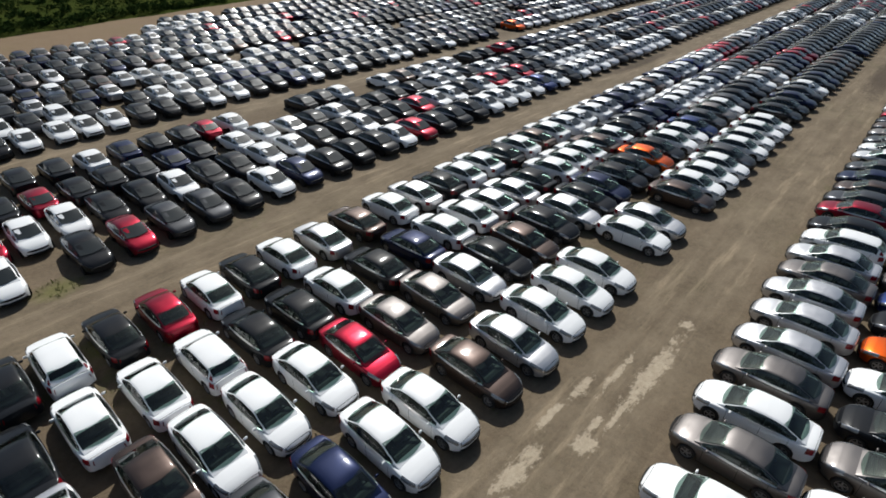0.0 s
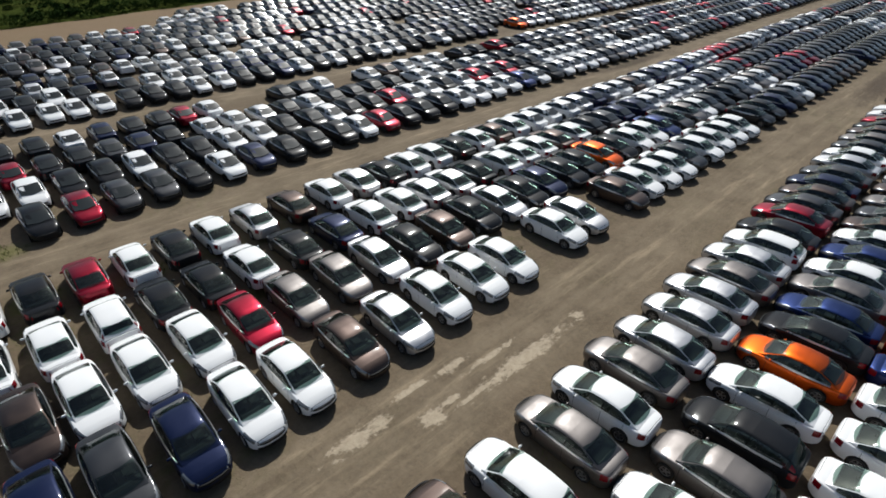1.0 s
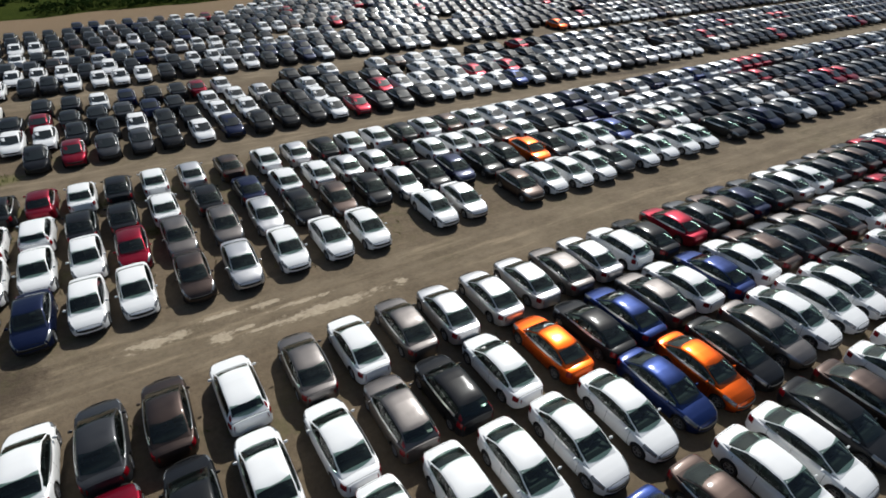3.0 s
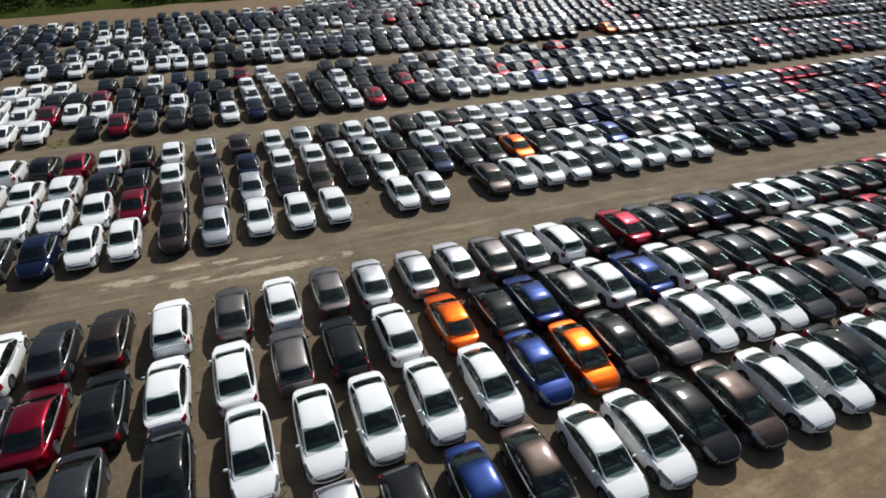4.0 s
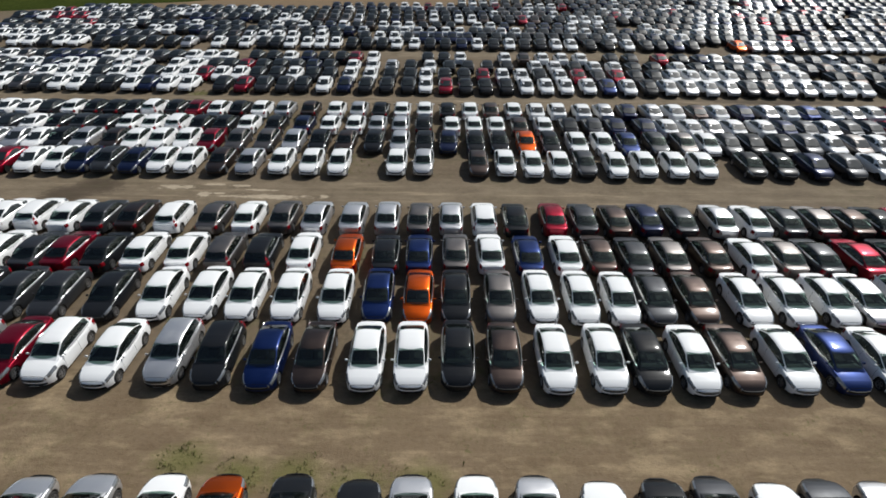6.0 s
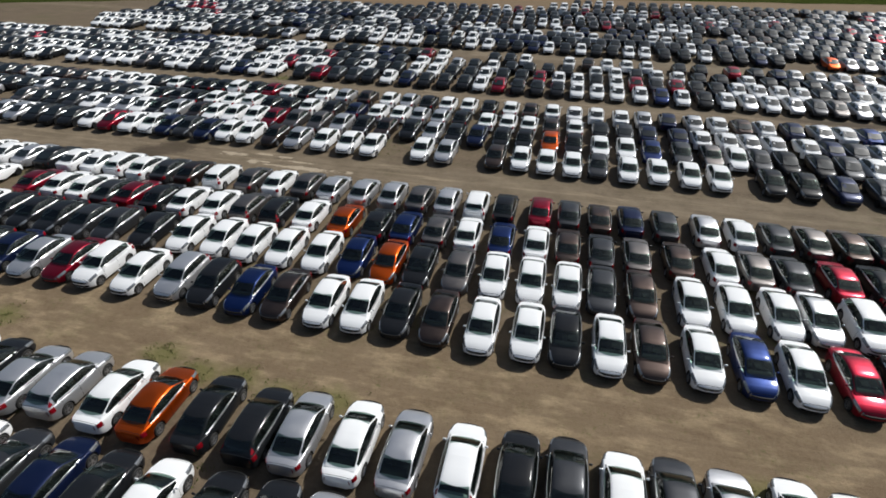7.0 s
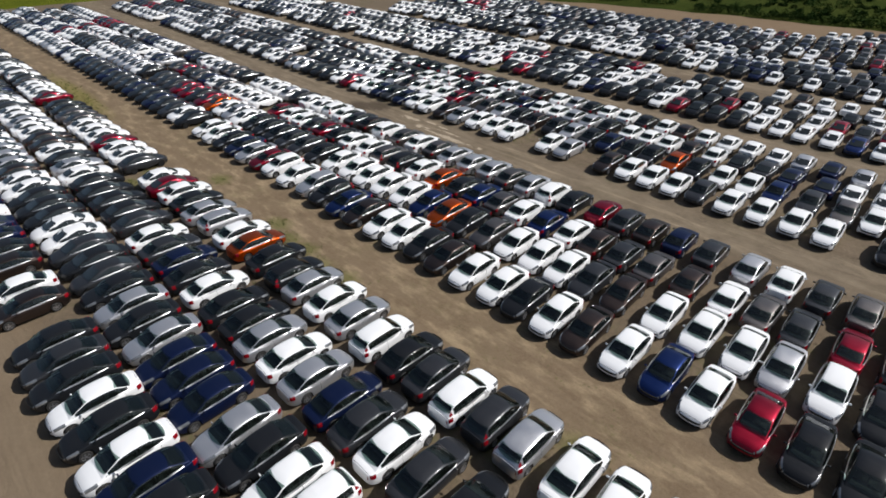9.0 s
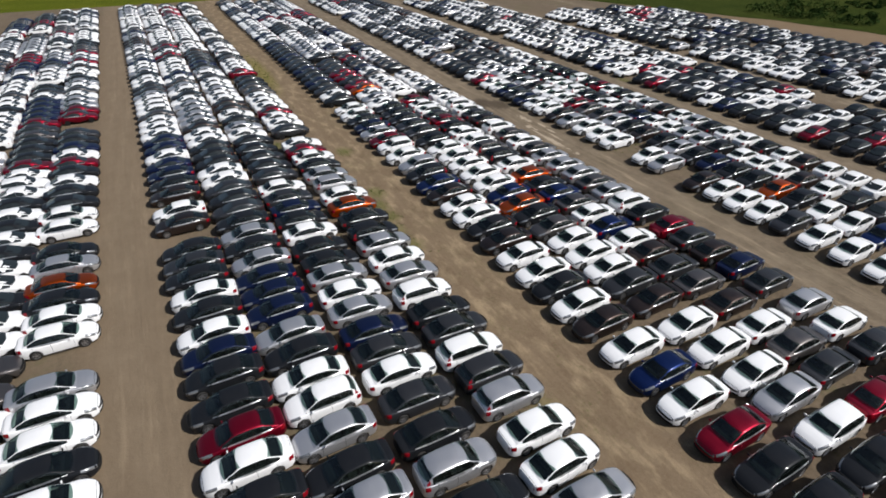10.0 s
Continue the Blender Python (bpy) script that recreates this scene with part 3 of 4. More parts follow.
def lamps(shape, n):
    out = []
    v, f = patch(shape.skin, np.linspace(shape.front - .74, shape.front - .12, n), np.linspace(4.3, 5.95, n), lift=.009, flip=True)
    out += [("headlight", v, f), ("headlight", *mirrored(v, f))]
    v, f = patch(shape.skin, np.linspace(shape.rear + .02, shape.rear + .33, n), np.linspace(3.6, 5.3, n), lift=.009, flip=True)
    if shape.kind != "sedan":
        v2, f2 = patch(shape.cab, np.linspace(-1.90, -1.72, n), np.linspace(.12, .49, n), lift=.012, flip=True)
        f = list(f) + [tuple(i + len(v) for i in q) for q in f2]
        v = list(v) + list(v2)
    out += [("taillight", v, f), ("taillight", *mirrored(v, f))]
    return out


def front_band(shape, name, half_y, z0, z1, proud, mat, steps=11):
    """A dark band let into the nose, bent to its curve; without a material, its verts and faces alone."""
    ys = np.linspace(-half_y, half_y, steps)
    half = [(shape.wide(x), x) for x in np.linspace(shape.front, shape.front - .5, 40)]
    ws, fx = [h[0] for h in half], [h[1] for h in half]
    verts, faces = [], []
    for y in ys:
        x = float(np.interp(abs(y), ws, fx))
        pinch = 1 - .35 * (abs(y) / half_y) ** 3
        zm, zh = (z0 + z1) / 2, (z1 - z0) / 2 * pinch
        for dx, q in ((-.04, 1.1), (proud, 1.0), (proud + .006, 0.0), (proud, -1.0), (-.04, -1.1)):
            verts.append((x + dx, y, zm + zh * q))
    for k in range(len(ys) - 1):
        for q in range(4):
            a = k * 5 + q
            faces.append((a, a + 1, a + 6, a + 5))
    faces += [(4, 3, 2, 1, 0), tuple(len(verts) - 5 + q for q in range(5))]
    return to_mesh(name, verts, faces, [mat]) if mat else (verts, faces)


def mirror_mesh(side):
    verts, faces = [], []
    for j in range(7):
        t = math.pi * j / 6
        for i in range(10):
            a = 2 * math.pi * i / 10
            sx, sy, sz = math.sin(t) * math.cos(a), math.sin(t) * math.sin(a), math.cos(t)
            box = lambda q: math.copysign(abs(q) ** .7, q)
            verts.append((.042 * box(sx), .085 * box(sy), .058 * box(sz)))
    for j in range(6):
        for i in range(10):
            k = (i + 1) % 10
            faces.append((j * 10 + i, (j + 1) * 10 + i, (j + 1) * 10 + k, j * 10 + k))
    me = to_mesh("mirror", verts, faces, [PAINTS["W"]])
    return me


def car_template(kind):
    shape = CarShape(kind)
    root = new("sedan" if kind == "sedan" else "hatchback")
    v, f, k = body_parts(shape, True)
    body = child("body", to_mesh("body", v, f, [PAINTS["W"], TRIM], k), root)
    body.material_slots[0].link = "OBJECT"
    for name, v, f in panes(shape, 6, 5):
        child(name, to_mesh(name, v, f, [WINDOW]), root)
    child("interior", interior_mesh(shape), root, "dark grey cloth seats and dashboard")
    for name, v, f in lamps(shape, 5):
        child(name, to_mesh(name, v, f, [LAMP_CLEAR if name == "headlight" else LAMP_RED]), root)
    lift = shape.top(shape.front) - .50
    child("grille", front_band(shape, "grille", .52, .495 + lift, .595 + lift, .018, TRIM), root)
    child("lower_grille", front_band(shape, "lower_grille", .60, .27 + lift, .40 + lift, .012, TRIM), root)
    for v, f in belt_strips(shape):
        child("belt_strip", to_mesh("belt_strip", v, f, [CHROME]), root, "bright chrome window strip")
    mirror = mirror_mesh(1)
    for side in (1, -1):
        ob = child("mirror", mirror, root)
        ob.material_slots[0].link = "OBJECT"
        ob.location = (.74, side * (shape.base(.6) + .125), shape.top(.6) + .05)
    tyre, rim = tyre_mesh(shape.radius), rim_mesh(shape.radius)
    for x in shape.axles:
        for side in (1, -1):
            wheel = child("wheel", tyre, root)
            wheel.location = (x, side * .745, shape.radius)
            wheel.rotation_euler = (0, 0, 0 if side > 0 else math.pi)
            child("rim", rim, wheel)
    return root


def far_template(kind):
    """A lighter mesh of the same shape, for the long rows beyond: verts, triangles, and a part index for each triangle."""
    shape = CarShape(kind)
    verts, faces, kinds = body_parts(shape, False)
    kinds = [4 if k == 0 else 1 for k in kinds]

    def put(v, f, part):
        k = len(verts)
        verts.extend([tuple(p) for p in v])
        faces.extend([tuple(i + k for i in q) for q in f])
        kinds.extend([part] * len(f))
    for name, v, f in panes(shape, 2, 2, .035):
        put(v, f, 0)
    for v, f in belt_strips(shape, False):
        put(v, f, 5)
    for name, v, f in lamps(shape, 2):
        put(v, f, 3 if name == "headlight" else 2)
    lift = shape.top(shape.front) - .50
    for half_y, z0, z1 in ((.54, .495, .60), (.62, .26, .41)):
        put(*front_band(shape, "", half_y, z0 + lift, z1 + lift, .02, None, 5), 1)
    for x in shape.axles:
        for side in (1, -1):
            ring = [(x + shape.radius * math.cos(2 * math.pi * i / 10), side * .86, shape.radius + shape.radius * math.sin(2 * math.pi * i / 10)) for i in range(10)]
            inner = [(p[0], side * .66, p[2]) for p in ring]
            fs = [tuple(range(10))[::(-1 if side > 0 else 1)]] + [(i, (i + 1) % 10, 10 + (i + 1) % 10, 10 + i) for i in range(10)]
            put(ring + inner, fs, 1)
    tris, parts = [], []
    for f, k in zip(faces, kinds):
        for i in range(1, len(f) - 1):
            tris.append((f[0], f[i], f[i + 1]))
            parts.append(k)
    return np.array(verts, float), np.array(tris, int), np.array(parts, int)


# ---------------------------------------------------------------- the rows of cars
# Each row: one letter a car and the y of each. Letters are paint colours; small letters are hatchbacks.
ROWS_OF_CARS = {}
ROWS_OF_CARS["A1"] = ("WDGDWWNSWWWWSNWWWGWWWWKKDGWK",
                      (-0.6, 1.3, 3.6, 6.1, 8.5, 10.8, 13.7, 16.3, 19.1, 21.8, 24.3, 29.4, 31.8, 36.7, 39.1, 41.5, 43.9, 46.2, 48.9, 51.5, 54.2, 56.7, 61, 63.7, 66.7, 69.7, 72.5, 75.1))
ROWS_OF_CARS["A2"] = ("WKSNWWWRTTSKNKSKDKKOKWWBGTWGKKGWTW",
                      (-5.2, -4, -1.2, 1.9, 3.6, 6.1, 8.6, 11, 13.6, 16.4, 19, 21.5, 24.1, 26.8, 29.3, 31.7, 34, 36.6, 38.9, 41.5, 43.8, 46.4, 48.9, 51.3, 54.1, 56.8, 59.2, 60.9, 63.4, 66.3, 68.7, 71, 73.4, 75.7))
ROWS_OF_CARS["A3"] = ("KGKWWwKKWKDWWSSKWWWNWKGDDWWSWWDGSGGR",
                      (-6.3, -3.8, -1.4, 1, 3.5, 6, 8.4, 10.8, 13.3, 16.1, 19, 21.7, 24.3, 26.6, 29, 31.4, 34.3, 36.6, 38.9, 41.3, 43.8, 46.4, 48.9, 51.3, 54.3, 56.5, 59, 61, 63.4, 66.4, 68.5, 70.7, 73, 75.3, 77.5, 79.8))
ROWS_OF_CARS["A4"] = ("WKKKwKRWKWSNWSKWWKWNWWWWSDSWNWDSWBWSWRR",
                      (-7.5, -5.1, -2.6, -1, 1.3, 3.7, 6.1, 8.5, 10.8, 13.2, 15.8, 18.6, 21.5, 24, 26.4, 28.8, 31.3, 33.8, 36.3, 38.6, 41.1, 43.6, 46, 48.7, 51.1, 53.7, 56.4, 58.9, 61.3, 63.6, 66.4, 69.1, 71.3, 73.6, 76, 78.4, 80.8, 83.2, 84.8))
ROWS_OF_CARS["B1"] = ("wWGNwTWTSSSTSwKRGNDGSWGTNK",
                      (3.9, 6.3, 8.7, 11.1, 13.9, 16.9, 19.4, 22, 24.4, 27.1, 29.6, 32, 34.3, 36.7, 39, 41.8, 44, 46.3, 48.6, 51.1, 54, 56.4, 58.8, 61.2, 63.7, 65.6))
ROWS_OF_CARS["B2"] = ("RWWGRKWWtkWOKBTWBWNGTNWTGRKG",
                      (-0.7, 1.9, 4.4, 6.9, 8.9, 11.4, 13.9, 16.7, 19.3, 21.8, 24.5, 27.4, 30, 32.2, 34.6, 36.9, 39.4, 41.9, 44.1, 46.4, 48.8, 51.5, 54.2, 56.4, 58.6, 61.4, 63.9, 66.4))
ROWS_OF_CARS["B3"] = ("KROWSWKKKGGKWWWWWBOKTWWWGNWWWSwKK",
                      (-13.7, -11.3, -8.9, -6.4, -4, -1.6, 1, 3.5, 6, 8.5, 11, 14.1, 17.1, 19.8, 22.2, 24.8, 27.5, 30, 32.4, 34.6, 37.2, 39.6, 42, 44.3, 46.4, 48.8, 51.8, 54.3, 56.9, 58.8, 61.4, 63.8, 66.2))
ROWS_OF_CARS["B4"] = ("KDGKKDKGKDKKDKGWKWWKDSRwWskBNWWKNWWKWNWBWRKKK",
                      (-45.5, -43, -40.5, -38, -35.5, -33, -30.5, -28, -25.6, -23.1, -20.6, -18.1, -15.6, -13.1, -10.6, -8.1, -5.7, -1.1, 1.5, 4, 6.5, 9, 11.6, 13.9, 16.9, 19.9, 22.3, 24.9, 27.3, 30, 32.3, 34.7, 37.1, 39.7, 42.3, 44.4, 46.8, 49, 51.7, 54.2, 56.6, 59.2, 61.6, 64, 66.5))
ROWS_OF_CARS["C1"] = ("RWWGWRWKSsWOKkSWSwKGwgsWWSK",
                      (-4.4, -1.9, 0.6, 3.2, 8.3, 10.6, 12.7, 15.2, 17.7, 20.2, 23, 25.3, 28.1, 30.8, 32.8, 35.4, 37.8, 40.4, 42.8, 44.9, 47.2, 49.3, 51.5, 54.1, 56.4, 58.7, 61))
ROWS_OF_CARS["C2"] = ("WKSWKKKKGWGDKWKKSWSDGWGKsK",
                      (-5.6, -2.9, -0.3, 2.4, 5, 7.7, 10.3, 13, 15.6, 18.8, 21.2, 23.6, 26, 28.4, 31.1, 33.5, 35.5, 38, 40.2, 42.7, 44.8, 46.9, 49.2, 51.8, 54.1, 56.6))
ROWS_OF_CARS["C3"] = ("WWKKKWWGKGKSKSDDDSKWwSKS",
                      (0, 2.4, 4.8, 7.2, 9.6, 12, 14.4, 16.7, 19.1, 21.5, 23.9, 26.4, 28.6, 31, 33.4, 35.5, 37.7, 40.5, 42.6, 44.9, 47, 49.4, 52.1, 53.8))
ROWS_OF_CARS["C4"] = ("WWDDWDDKNWNKGKWKWDKKRWK",
                      (-4.8, -2.2, 0.3, 2.9, 5.4, 8, 10.5, 13.1, 15.6, 19.3, 21.8, 26.8, 29, 31, 33.5, 35.7, 38.2, 40.3, 42.3, 44.9, 47.2, 49.3, 51.6))
ROWS_OF_CARS["D1"] = ("RKWKKWWKSOKWWSWWKW",
                      (3, 5.5, 8.1, 10.6, 13.2, 15.7, 18.3, 22.9, 24.6, 27.6, 29.8, 31.9, 34, 39.1, 41, 43.2, 45.3, 47.4))
ROWS_OF_CARS["D2"] = ("WKWKWKWWKW",
                      (9.2, 11.6, 14, 16.3, 18.7, 21.1, 23.5, 25.8, 28.2, 30.6))
ROWS_OF_CARS["Z1"] = ("WKKWDWWKRGGKWDKKKWRKKKWWWWBWKWSWSGTSSWWWK",
                      (-12.6, -10.6, -8.6, -5.7, -4, -1.4, 1.2, 5.5, 8.1, 10.6, 13.2, 15.5, 18.2, 20.8, 23.5, 26.1, 28.8, 31, 33.5, 36, 38.5, 41.1, 43.6, 46.1, 48.6, 51.4, 53.9, 56.4, 59, 61.5, 64, 66.5, 69.1, 71.6, 73.8, 76.2, 78.6, 81, 83.4, 85.8, 89.4))
ROWS_OF_CARS["Z2"] = ("WWKWWKWWRWWKKWKKWWKKWKKRWWKWRGRKKWWWWKK",
                      (-17.1, -14.8, -12.5, -10.2, -7.9, -5.5, -3.2, -0.9, 1.4, 3.6, 6, 8.4, 10.9, 13.3, 15.7, 18, 20.7, 23.4, 26.1, 28.8, 30.8, 33.3, 35.9, 38.4, 41, 43.5, 46, 48.6, 51.1, 53.7, 56.2, 58.7, 61.2, 63.7, 66.2, 68.7, 71.2, 73.7, 75.6))
ROWS_OF_CARS["Z3"] = ("WWKKRKKGDKWWSKWKKKKWWKWWKKWKKKS",
                      (-4.1, -1.4, 1.3, 3.2, 5.5, 7.9, 10.2, 12.5, 14.9, 17.2, 20.5, 23.2, 25.9, 28.5, 31.2, 33.9, 36.5, 39.2, 41.9, 45.9, 48.6, 51.4, 54.1, 56.9, 59.6, 62.4, 65.8, 68.5, 71.2, 73.8, 76.5))
ROWS_OF_CARS["Z4"] = ("WWWKKWDKKRWKKWWNWWWKKRKDSSWSK",
                      (-3.7, -1.2, 1.2, 5.5, 8, 10.5, 13.1, 15.6, 18.1, 20.1, 22.7, 30.7, 33.1, 35.5, 42, 44.8, 47.5, 50.3, 53.1, 57.7, 60.5, 64.9, 67.9, 70.9, 72.8, 75.8, 78.8, 81.8, 84.8))
ROWS_OF_CARS["Y1"] = ("WKKKKKSWKWKKWWWWKKKWWKKDWKWKKWWKKWKKDKOS",
                      (-26.3, -22.4, -19.6, -16.7, -13.9, -11, -8.2, -3.4, -0.9, 0.9, 4.2, 5.6, 8.2, 10.9, 13.1, 15.5, 18.1, 20.6, 23, 25.4, 28.2, 30.7, 33.2, 35.8, 38.3, 41, 43.5, 46, 48.5, 51, 53.5, 56.5, 59.5, 62.6, 65.6, 67.9, 70.5, 73, 80.5, 83))
LINES = {  # x at y = 30, its change with y, facing, first and last y of the whole row
    "A1": (-10.7, -0.009, 1, -100, 165),
    "A2": (-15.55, -0.009, 1, -100, 165),
    "A3": (-20.18, -0.009, -1, -98, 165),
    "A4": (-24.91, -0.009, -1, -98, 165),
    "B1": (-0.87, -0.009, -1, -104, 140),
    "B2": (3.85, -0.009, -1, -104, 140),
    "B3": (8.59, -0.009, 1, -106, 140),
    "B4": (13.53, -0.009, 1, -106, 140),
    "C1": (22.89, -0.013, -1, -106, 62),
    "C2": (27.76, -0.013, -1, -106, 58),
    "C3": (32.62, -0.013, 1, -106, 56),
    "C4": (37.23, -0.013, 1, -106, 54),
    "D1": (46.09, -0.013, -1, -106, 50),
    "D2": (50.3, -0.013, -1, -104, 42),
    "D3": (55, -0.013, 1, -102, 34),
    "D4": (59.6, -0.013, 1, -96, 26),
    "Z1": (-34.2, -0.009, 1, -84, 172),
    "Z2": (-38.9, -0.009, 1, -80, 172),
    "Z3": (-43.6, -0.009, -1, -78, 172),
    "Z4": (-48.4, -0.009, -1, -76, 172),
    "Y1": (-57.3, -0.009, 1, -50, 175),
    "Y2": (-62, -0.009, 1, -52, 175),
    "Y3": (-66.8, -0.009, -1, -50, 175),
    "Y4": (-71.6, -0.009, -1, -48, 175),
    "X1": (-78.3, -0.009, 1, -50, 175),
    "X2": (-83, -0.009, 1, -46, 175),
    "X3": (-87.8, -0.009, -1, -42, 175),
    "X4": (-92.8, -0.009, -1, 8, 170),
    "X5": (-98.8, -0.009, -1, 36, 165),
    "X6": (-104.6, -0.009, -1, 40, 165),
}
# the stretch of each row whose cars are full models, nearest to the flight
NEAR = {"A1": (-1, 64), "A2": (-5, 60), "A3": (-7, 46), "A4": (-8, 42), "B1": (3, 66), "B2": (-2, 66), "B3": (-1, 67), "B4": (-2, 67),
        "C1": (12, 62), "C2": (18, 58), "C3": (22, 56), "C4": (9, 54), "D1": (14, 50)}
PICK = random.Random(11)
SIZE = 1.03
FILL = {"A": "WWWWWWWWKKKKKGGGSSSDDTNRwK", "B": "WWWWWWWWKKKGGGSSSDDTTNRwwK", "C": "WWWWWWWWSSSSKKKGGDTTNRww", "D": "WWWWWWSSSKKKGGDDTTNRRw",
        "Z": "WWWWWWWWKKKKGGGSSDDTRw", "Y": "WWWWWWKKKKKKGGGGSSDDTNRw", "far": "WWWKKKKKKKGGGGGSTDDNNRw", "X": "WWWWWKKKKKKKGGGGSSDDTNNRw"}


def rest_of_row(name, lo, hi, up=True):
    """Cars for a stretch that the eye cannot tell apart: runs of alike colours, now and then an empty place."""
    out, y, last = [], lo, "W"
    while y <= hi:
        if PICK.random() > 0.16:
            last = PICK.choice(FILL["far" if up and y > 45 and name[0] in "AZYX" else name[0]])
        if PICK.random() > 0.025:
            out.append((y, last))
        if PICK.random() < 0.012:
            y += PICK.choice((2.4, 4.0))
        y += PICK.uniform(2.35, 2.55)
    return out


def cars_of_row(name):
    x, slope, way, lo, hi = LINES[name]
    letters, ys = ROWS_OF_CARS.get(name, ("", ()))
    cars = list(zip(ys, letters))
    if cars:
        cars += rest_of_row(name, max(ys) + 2.45, hi)
        down = rest_of_row(name, -(min(ys) - 2.45), -lo, False)
        cars += [(-y, c) for y, c in down]
    else:
        cars = rest_of_row(name, lo + PICK.uniform(0, 2), hi)
    # keep a hand's width at least between neighbours
    cars.sort()
    for _ in range(6):
        for i in range(len(cars) - 1):
            short = 2.06 - (cars[i + 1][0] - cars[i][0])
            if short > 0:
                cars[i] = (cars[i][0] - short / 2, cars[i][1])
                cars[i + 1] = (cars[i + 1][0] + short / 2, cars[i + 1][1])
    turn = -math.degrees(slope)
    return [(x + slope * (y - 30) + PICK.uniform(-.13, .13), y, way, c, PICK.gauss(turn, 0.7)) for y, c in cars]


FULL = {"sedan": car_template("sedan"), "hatchback": car_template("hatchback")}
LIGHT = {"sedan": far_template("sedan"), "hatchback": far_template("hatchback")}
SLOTS = [GLASS, TRIM, LAMP_RED, LAMP_CLEAR, CHROME] + list(PAINTS.values())
SLOT_OF = {c: 5 + i for i, c in enumerate(PAINTS)}
AISLE = {"A": "beside a dirt lane", "B": "in a four-deep block", "C": "in a tight row", "D": "along a dirt lane"}


def full_car(x, y, way, letter, lean, row):
    kind = "hatchback" if letter.islower() else "sedan"
    colour = letter.upper()
    m = pose(x, y, 0, 0, 0, (0 if way > 0 else 180) + lean) @ Matrix.Scale(SIZE, 4)
    ob = copy_thing(FULL[kind], m)
    for part in ob.children:
        if part.name.split(".")[0] in ("body", "mirror"):
            part.material_slots[0].material = PAINTS[colour]
    tagged(ob, COLOUR_WORDS[colour] + " " + ("four-door sedan" if kind == "sedan" else "five-door hatchback") + " parked " + AISLE[row[0]], "car", "parked cars")


def light_cars(name, label, cars):
    """All the cars of a far block in one mesh."""
    vs, ts, ms, base = [], [], [], 0
    for x, y, way, letter, lean in cars:
        v, t, p = LIGHT["hatchback" if letter.islower() else "sedan"]
        a = radians((0 if way > 0 else 180) + lean)
        c, s = math.cos(a), math.sin(a)
        v = v * SIZE
        vs.append(np.stack([x + c * v[:, 0] - s * v[:, 1], y + s * v[:, 0] + c * v[:, 1], v[:, 2]], 1))
        ts.append(t + base)
        ms.append(np.where(p == 4, SLOT_OF[letter.upper()], np.where(p == 5, 4, p)))
        base += len(v)
    v, t, mi = np.concatenate(vs), np.concatenate(ts), np.concatenate(ms)
    me = bpy.data.meshes.new(name)
    me.vertices.add(len(v))
    me.vertices.foreach_set("co", v.ravel())
    me.loops.add(3 * len(t))
    me.loops.foreach_set("vertex_index", t.ravel().astype(np.int32))
    me.polygons.add(len(t))
    me.polygons.foreach_set("loop_start", np.arange(0, 3 * len(t), 3, dtype=np.int32))
    for m in SLOTS:
        me.materials.append(m)
    me.polygons.foreach_set("material_index", mi.astype(np.int32))
    me.polygons.foreach_set("use_smooth", np.ones(len(t), dtype=bool))
    me.update(calc_edges=True)
    me.validate()
    me.set_sharp_from_angle(angle=radians(40))
    tagged(new(name, me), label, "cars", kind="stuff")


def build_cars():
    blocks = {}
    for name in LINES:
        lo, hi = NEAR.get(name, (1, 0))
        for x, y, way, letter, lean in cars_of_row(name):
            if lo <= y <= hi:
                full_car(x, y, way, letter, lean, name)
            else:
                blocks.setdefault(name[0], []).append((x, y, way, letter, lean))
    for key, cars in blocks.items():
        light_cars("parked_cars", "long rows of parked new cars in mixed colours on dirt", cars)
    for root in FULL.values():
        for ob in (*root.children_recursive, root):
            bpy.data.objects.remove(ob)


build_cars()


# ---------------------------------------------------------------- plants at the edge
def leaf_cloud(verts, faces, rng, x, y, z, rx, ry, rz, count, size):
    """Many small leaf clumps through a rounded, uneven crown."""
    for _ in range(count):
        while True:
            a, b, c = rng.uniform(-1, 1), rng.uniform(-1, 1), rng.uniform(-1, 1)
            r = a * a + b * b + c * c
            if 0.15 < r < 1:
                break
        bulge = 0.75 + 0.4 * noise.noise(Vector((x + a * 2, y + b * 2, z + c * 2)))
        p = Vector((x + a * rx * bulge, y + b * ry * bulge, z + c * rz * bulge))
        u = Vector((rng.gauss(0, 1), rng.gauss(0, 1), rng.gauss(0, 0.6))).normalized()
        w = u.cross(Vector((rng.gauss(0, 1), rng.gauss(0, 1), rng.gauss(0, 1)))).normalized()
        h = size * rng.uniform(0.6, 1.4)
        k = len(verts)
        verts += [p - u * h, p + w * h * 0.55, p + u * h, p - w * h * 0.55]
        faces.append((k, k + 1, k + 2, k + 3))


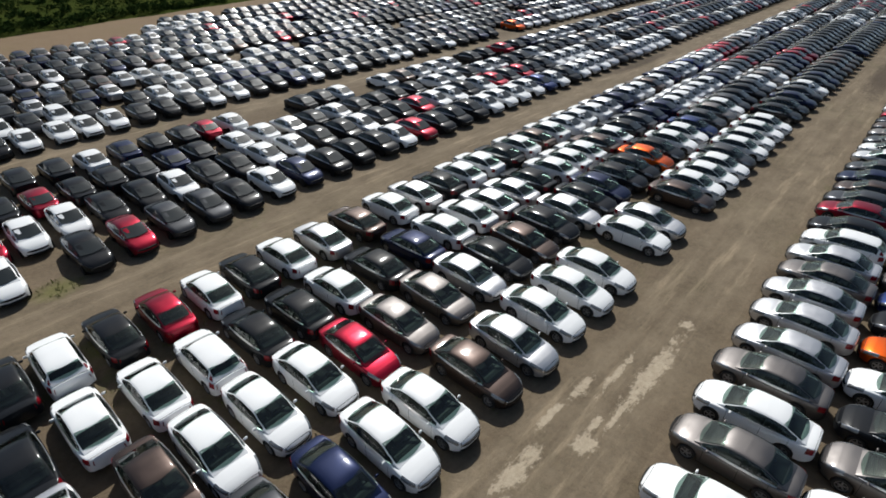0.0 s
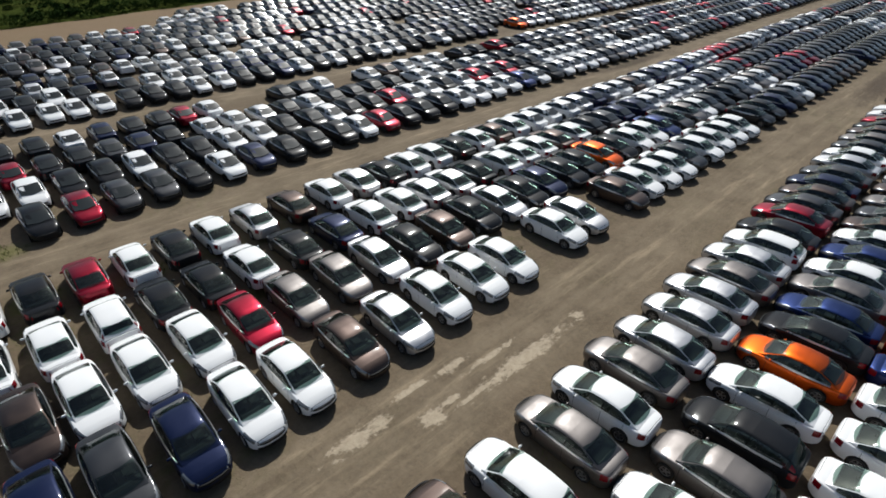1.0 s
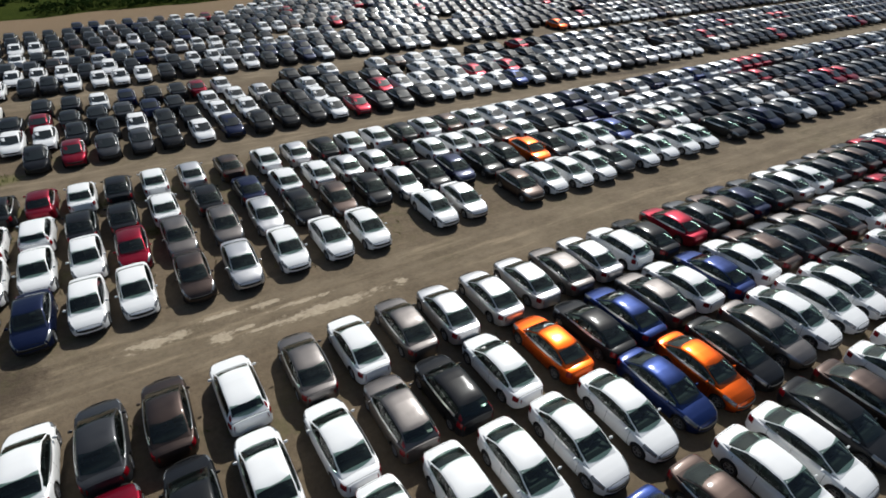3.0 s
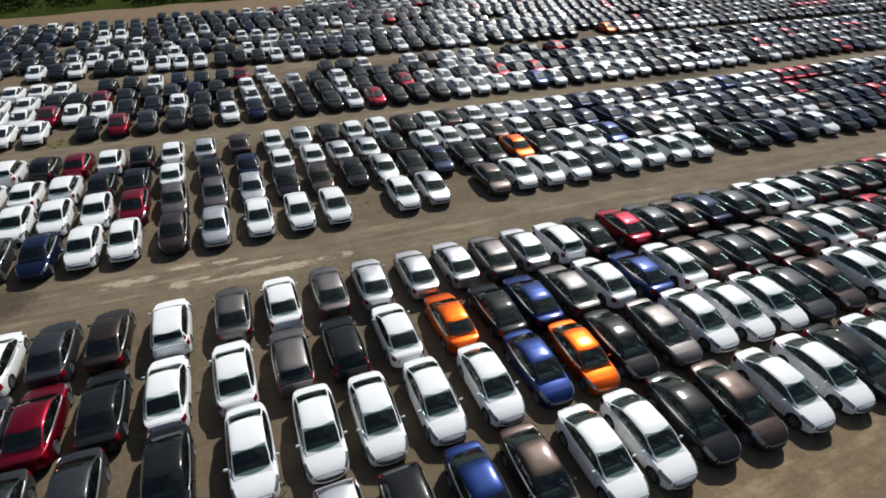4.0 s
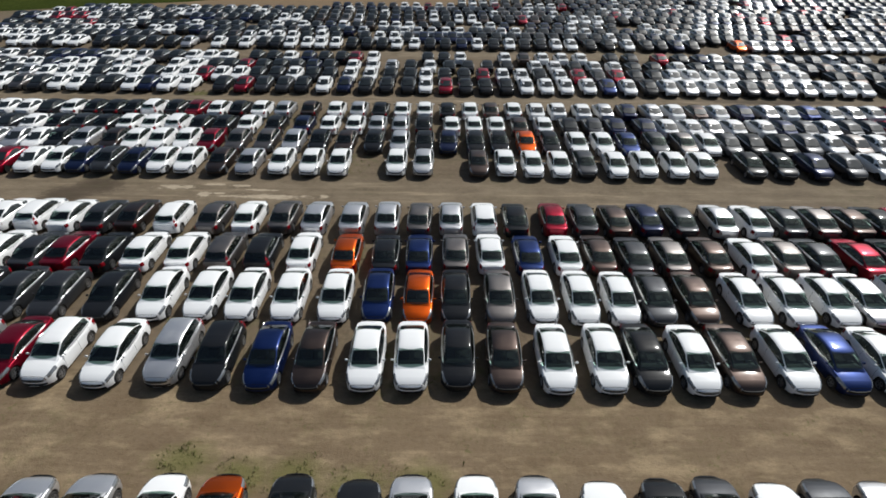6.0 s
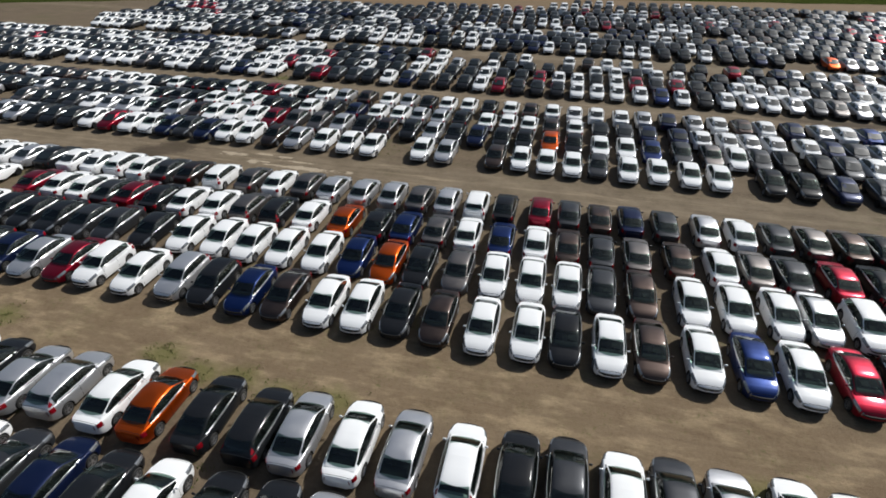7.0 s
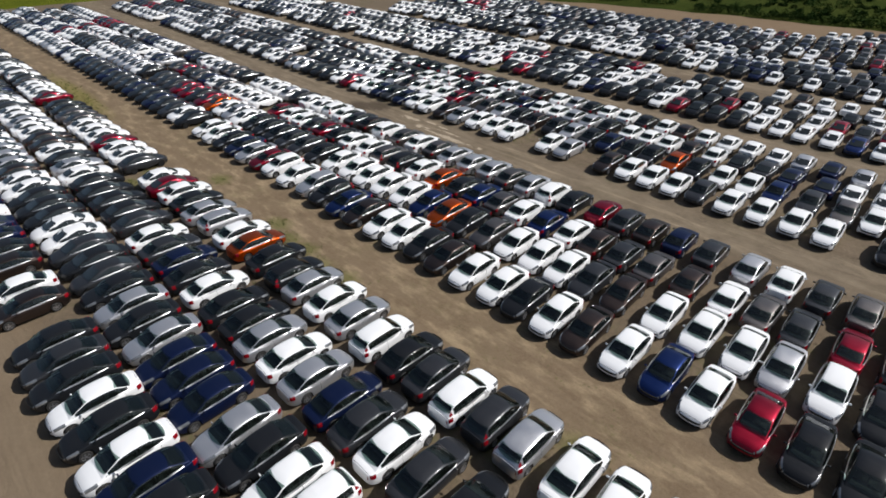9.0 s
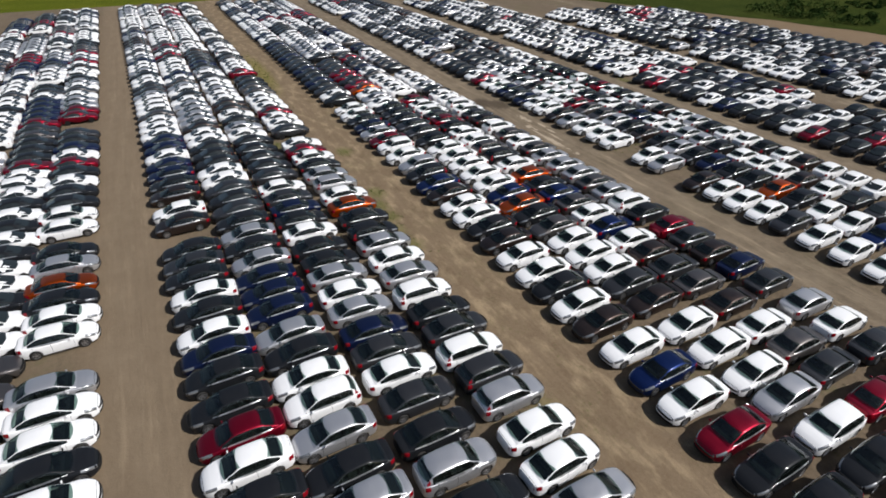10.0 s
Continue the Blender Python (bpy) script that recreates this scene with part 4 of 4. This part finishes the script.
def build_plants():
    rng = random.Random(5)
    verts, faces = [], []
    for i in range(90):
        y = 4 + i * 0.65 + rng.uniform(-.5, .5)
        tall = rng.uniform(0.7, 1.5) * (1.1 if y < 48 else 0.5)
        leaf_cloud(verts, faces, rng, field_edge(y) - rng.uniform(1.0, 4.5), y, tall * 0.8, rng.uniform(.8, 1.6), rng.uniform(.8, 1.7), tall, 75, 0.20)
    ob = new("hedge_shrubs", to_mesh("hedge_shrubs", verts, faces, [LEAF], smooth=False))
    tagged(ob, "dark green shrubs and tall weeds along the field edge", "shrubs", kind="stuff")
    verts, faces = [], []
    for i in range(300):
        y = rng.uniform(-34, 78)
        x = field_edge(y) - 5 - 60 * rng.random() ** 1.3
        tall = rng.uniform(0.7, 1.7) * (1.5 if noise.noise(Vector((x * .05, y * .05, 4))) > 0.1 else 0.8)
        leaf_cloud(verts, faces, rng, x, y, tall * 0.55, tall * rng.uniform(1.0, 1.7), tall * rng.uniform(1.0, 1.7), tall * .75, 90, 0.26)
    ob = new("scrub", to_mesh("scrub", verts, faces, [LEAF], smooth=False))
    tagged(ob, "dense low green scrub growing over the far field", "scrub", kind="stuff")
    # weeds between the cars and along the lanes
    verts, faces = [], []
    for i in range(2600):
        x, y = rng.uniform(-36, 40), rng.uniform(-6, 66)
        if any(abs(x - c) < half + .2 for c, half in LANES) or noise.noise(Vector((x * .12, y * .12, 9))) < 0.05:
            continue
        if i % 4 == 1:
            spot = CLUMPS[i // 4 % len(CLUMPS)]
            x, y = rng.gauss(spot[0], .45), rng.gauss(spot[1], .7)
        if i % 6 == 0:
            x, y = rng.gauss(VERGE[0], VERGE[2] * .5), rng.gauss(VERGE[1], VERGE[3] * .5)
        for b in range(7):
            a, h, l = rng.uniform(0, 6.28), rng.uniform(.06, .20), rng.uniform(.03, .12)
            ox, oy = x + rng.gauss(0, .12), y + rng.gauss(0, .12)
            c, d = math.cos(a), math.sin(a)
            k = len(verts)
            verts += [(ox - d * .025, oy + c * .025, -.02), (ox + d * .025, oy - c * .025, -.02), (ox + c * l, oy + d * l, h)]
            faces.append((k, k + 1, k + 2))
    ob = new("weeds", to_mesh("weeds", verts, faces, [BLADE], smooth=False))
    tagged(ob, "sparse green weed tufts growing in the dirt", "weeds", kind="stuff")


build_plants()
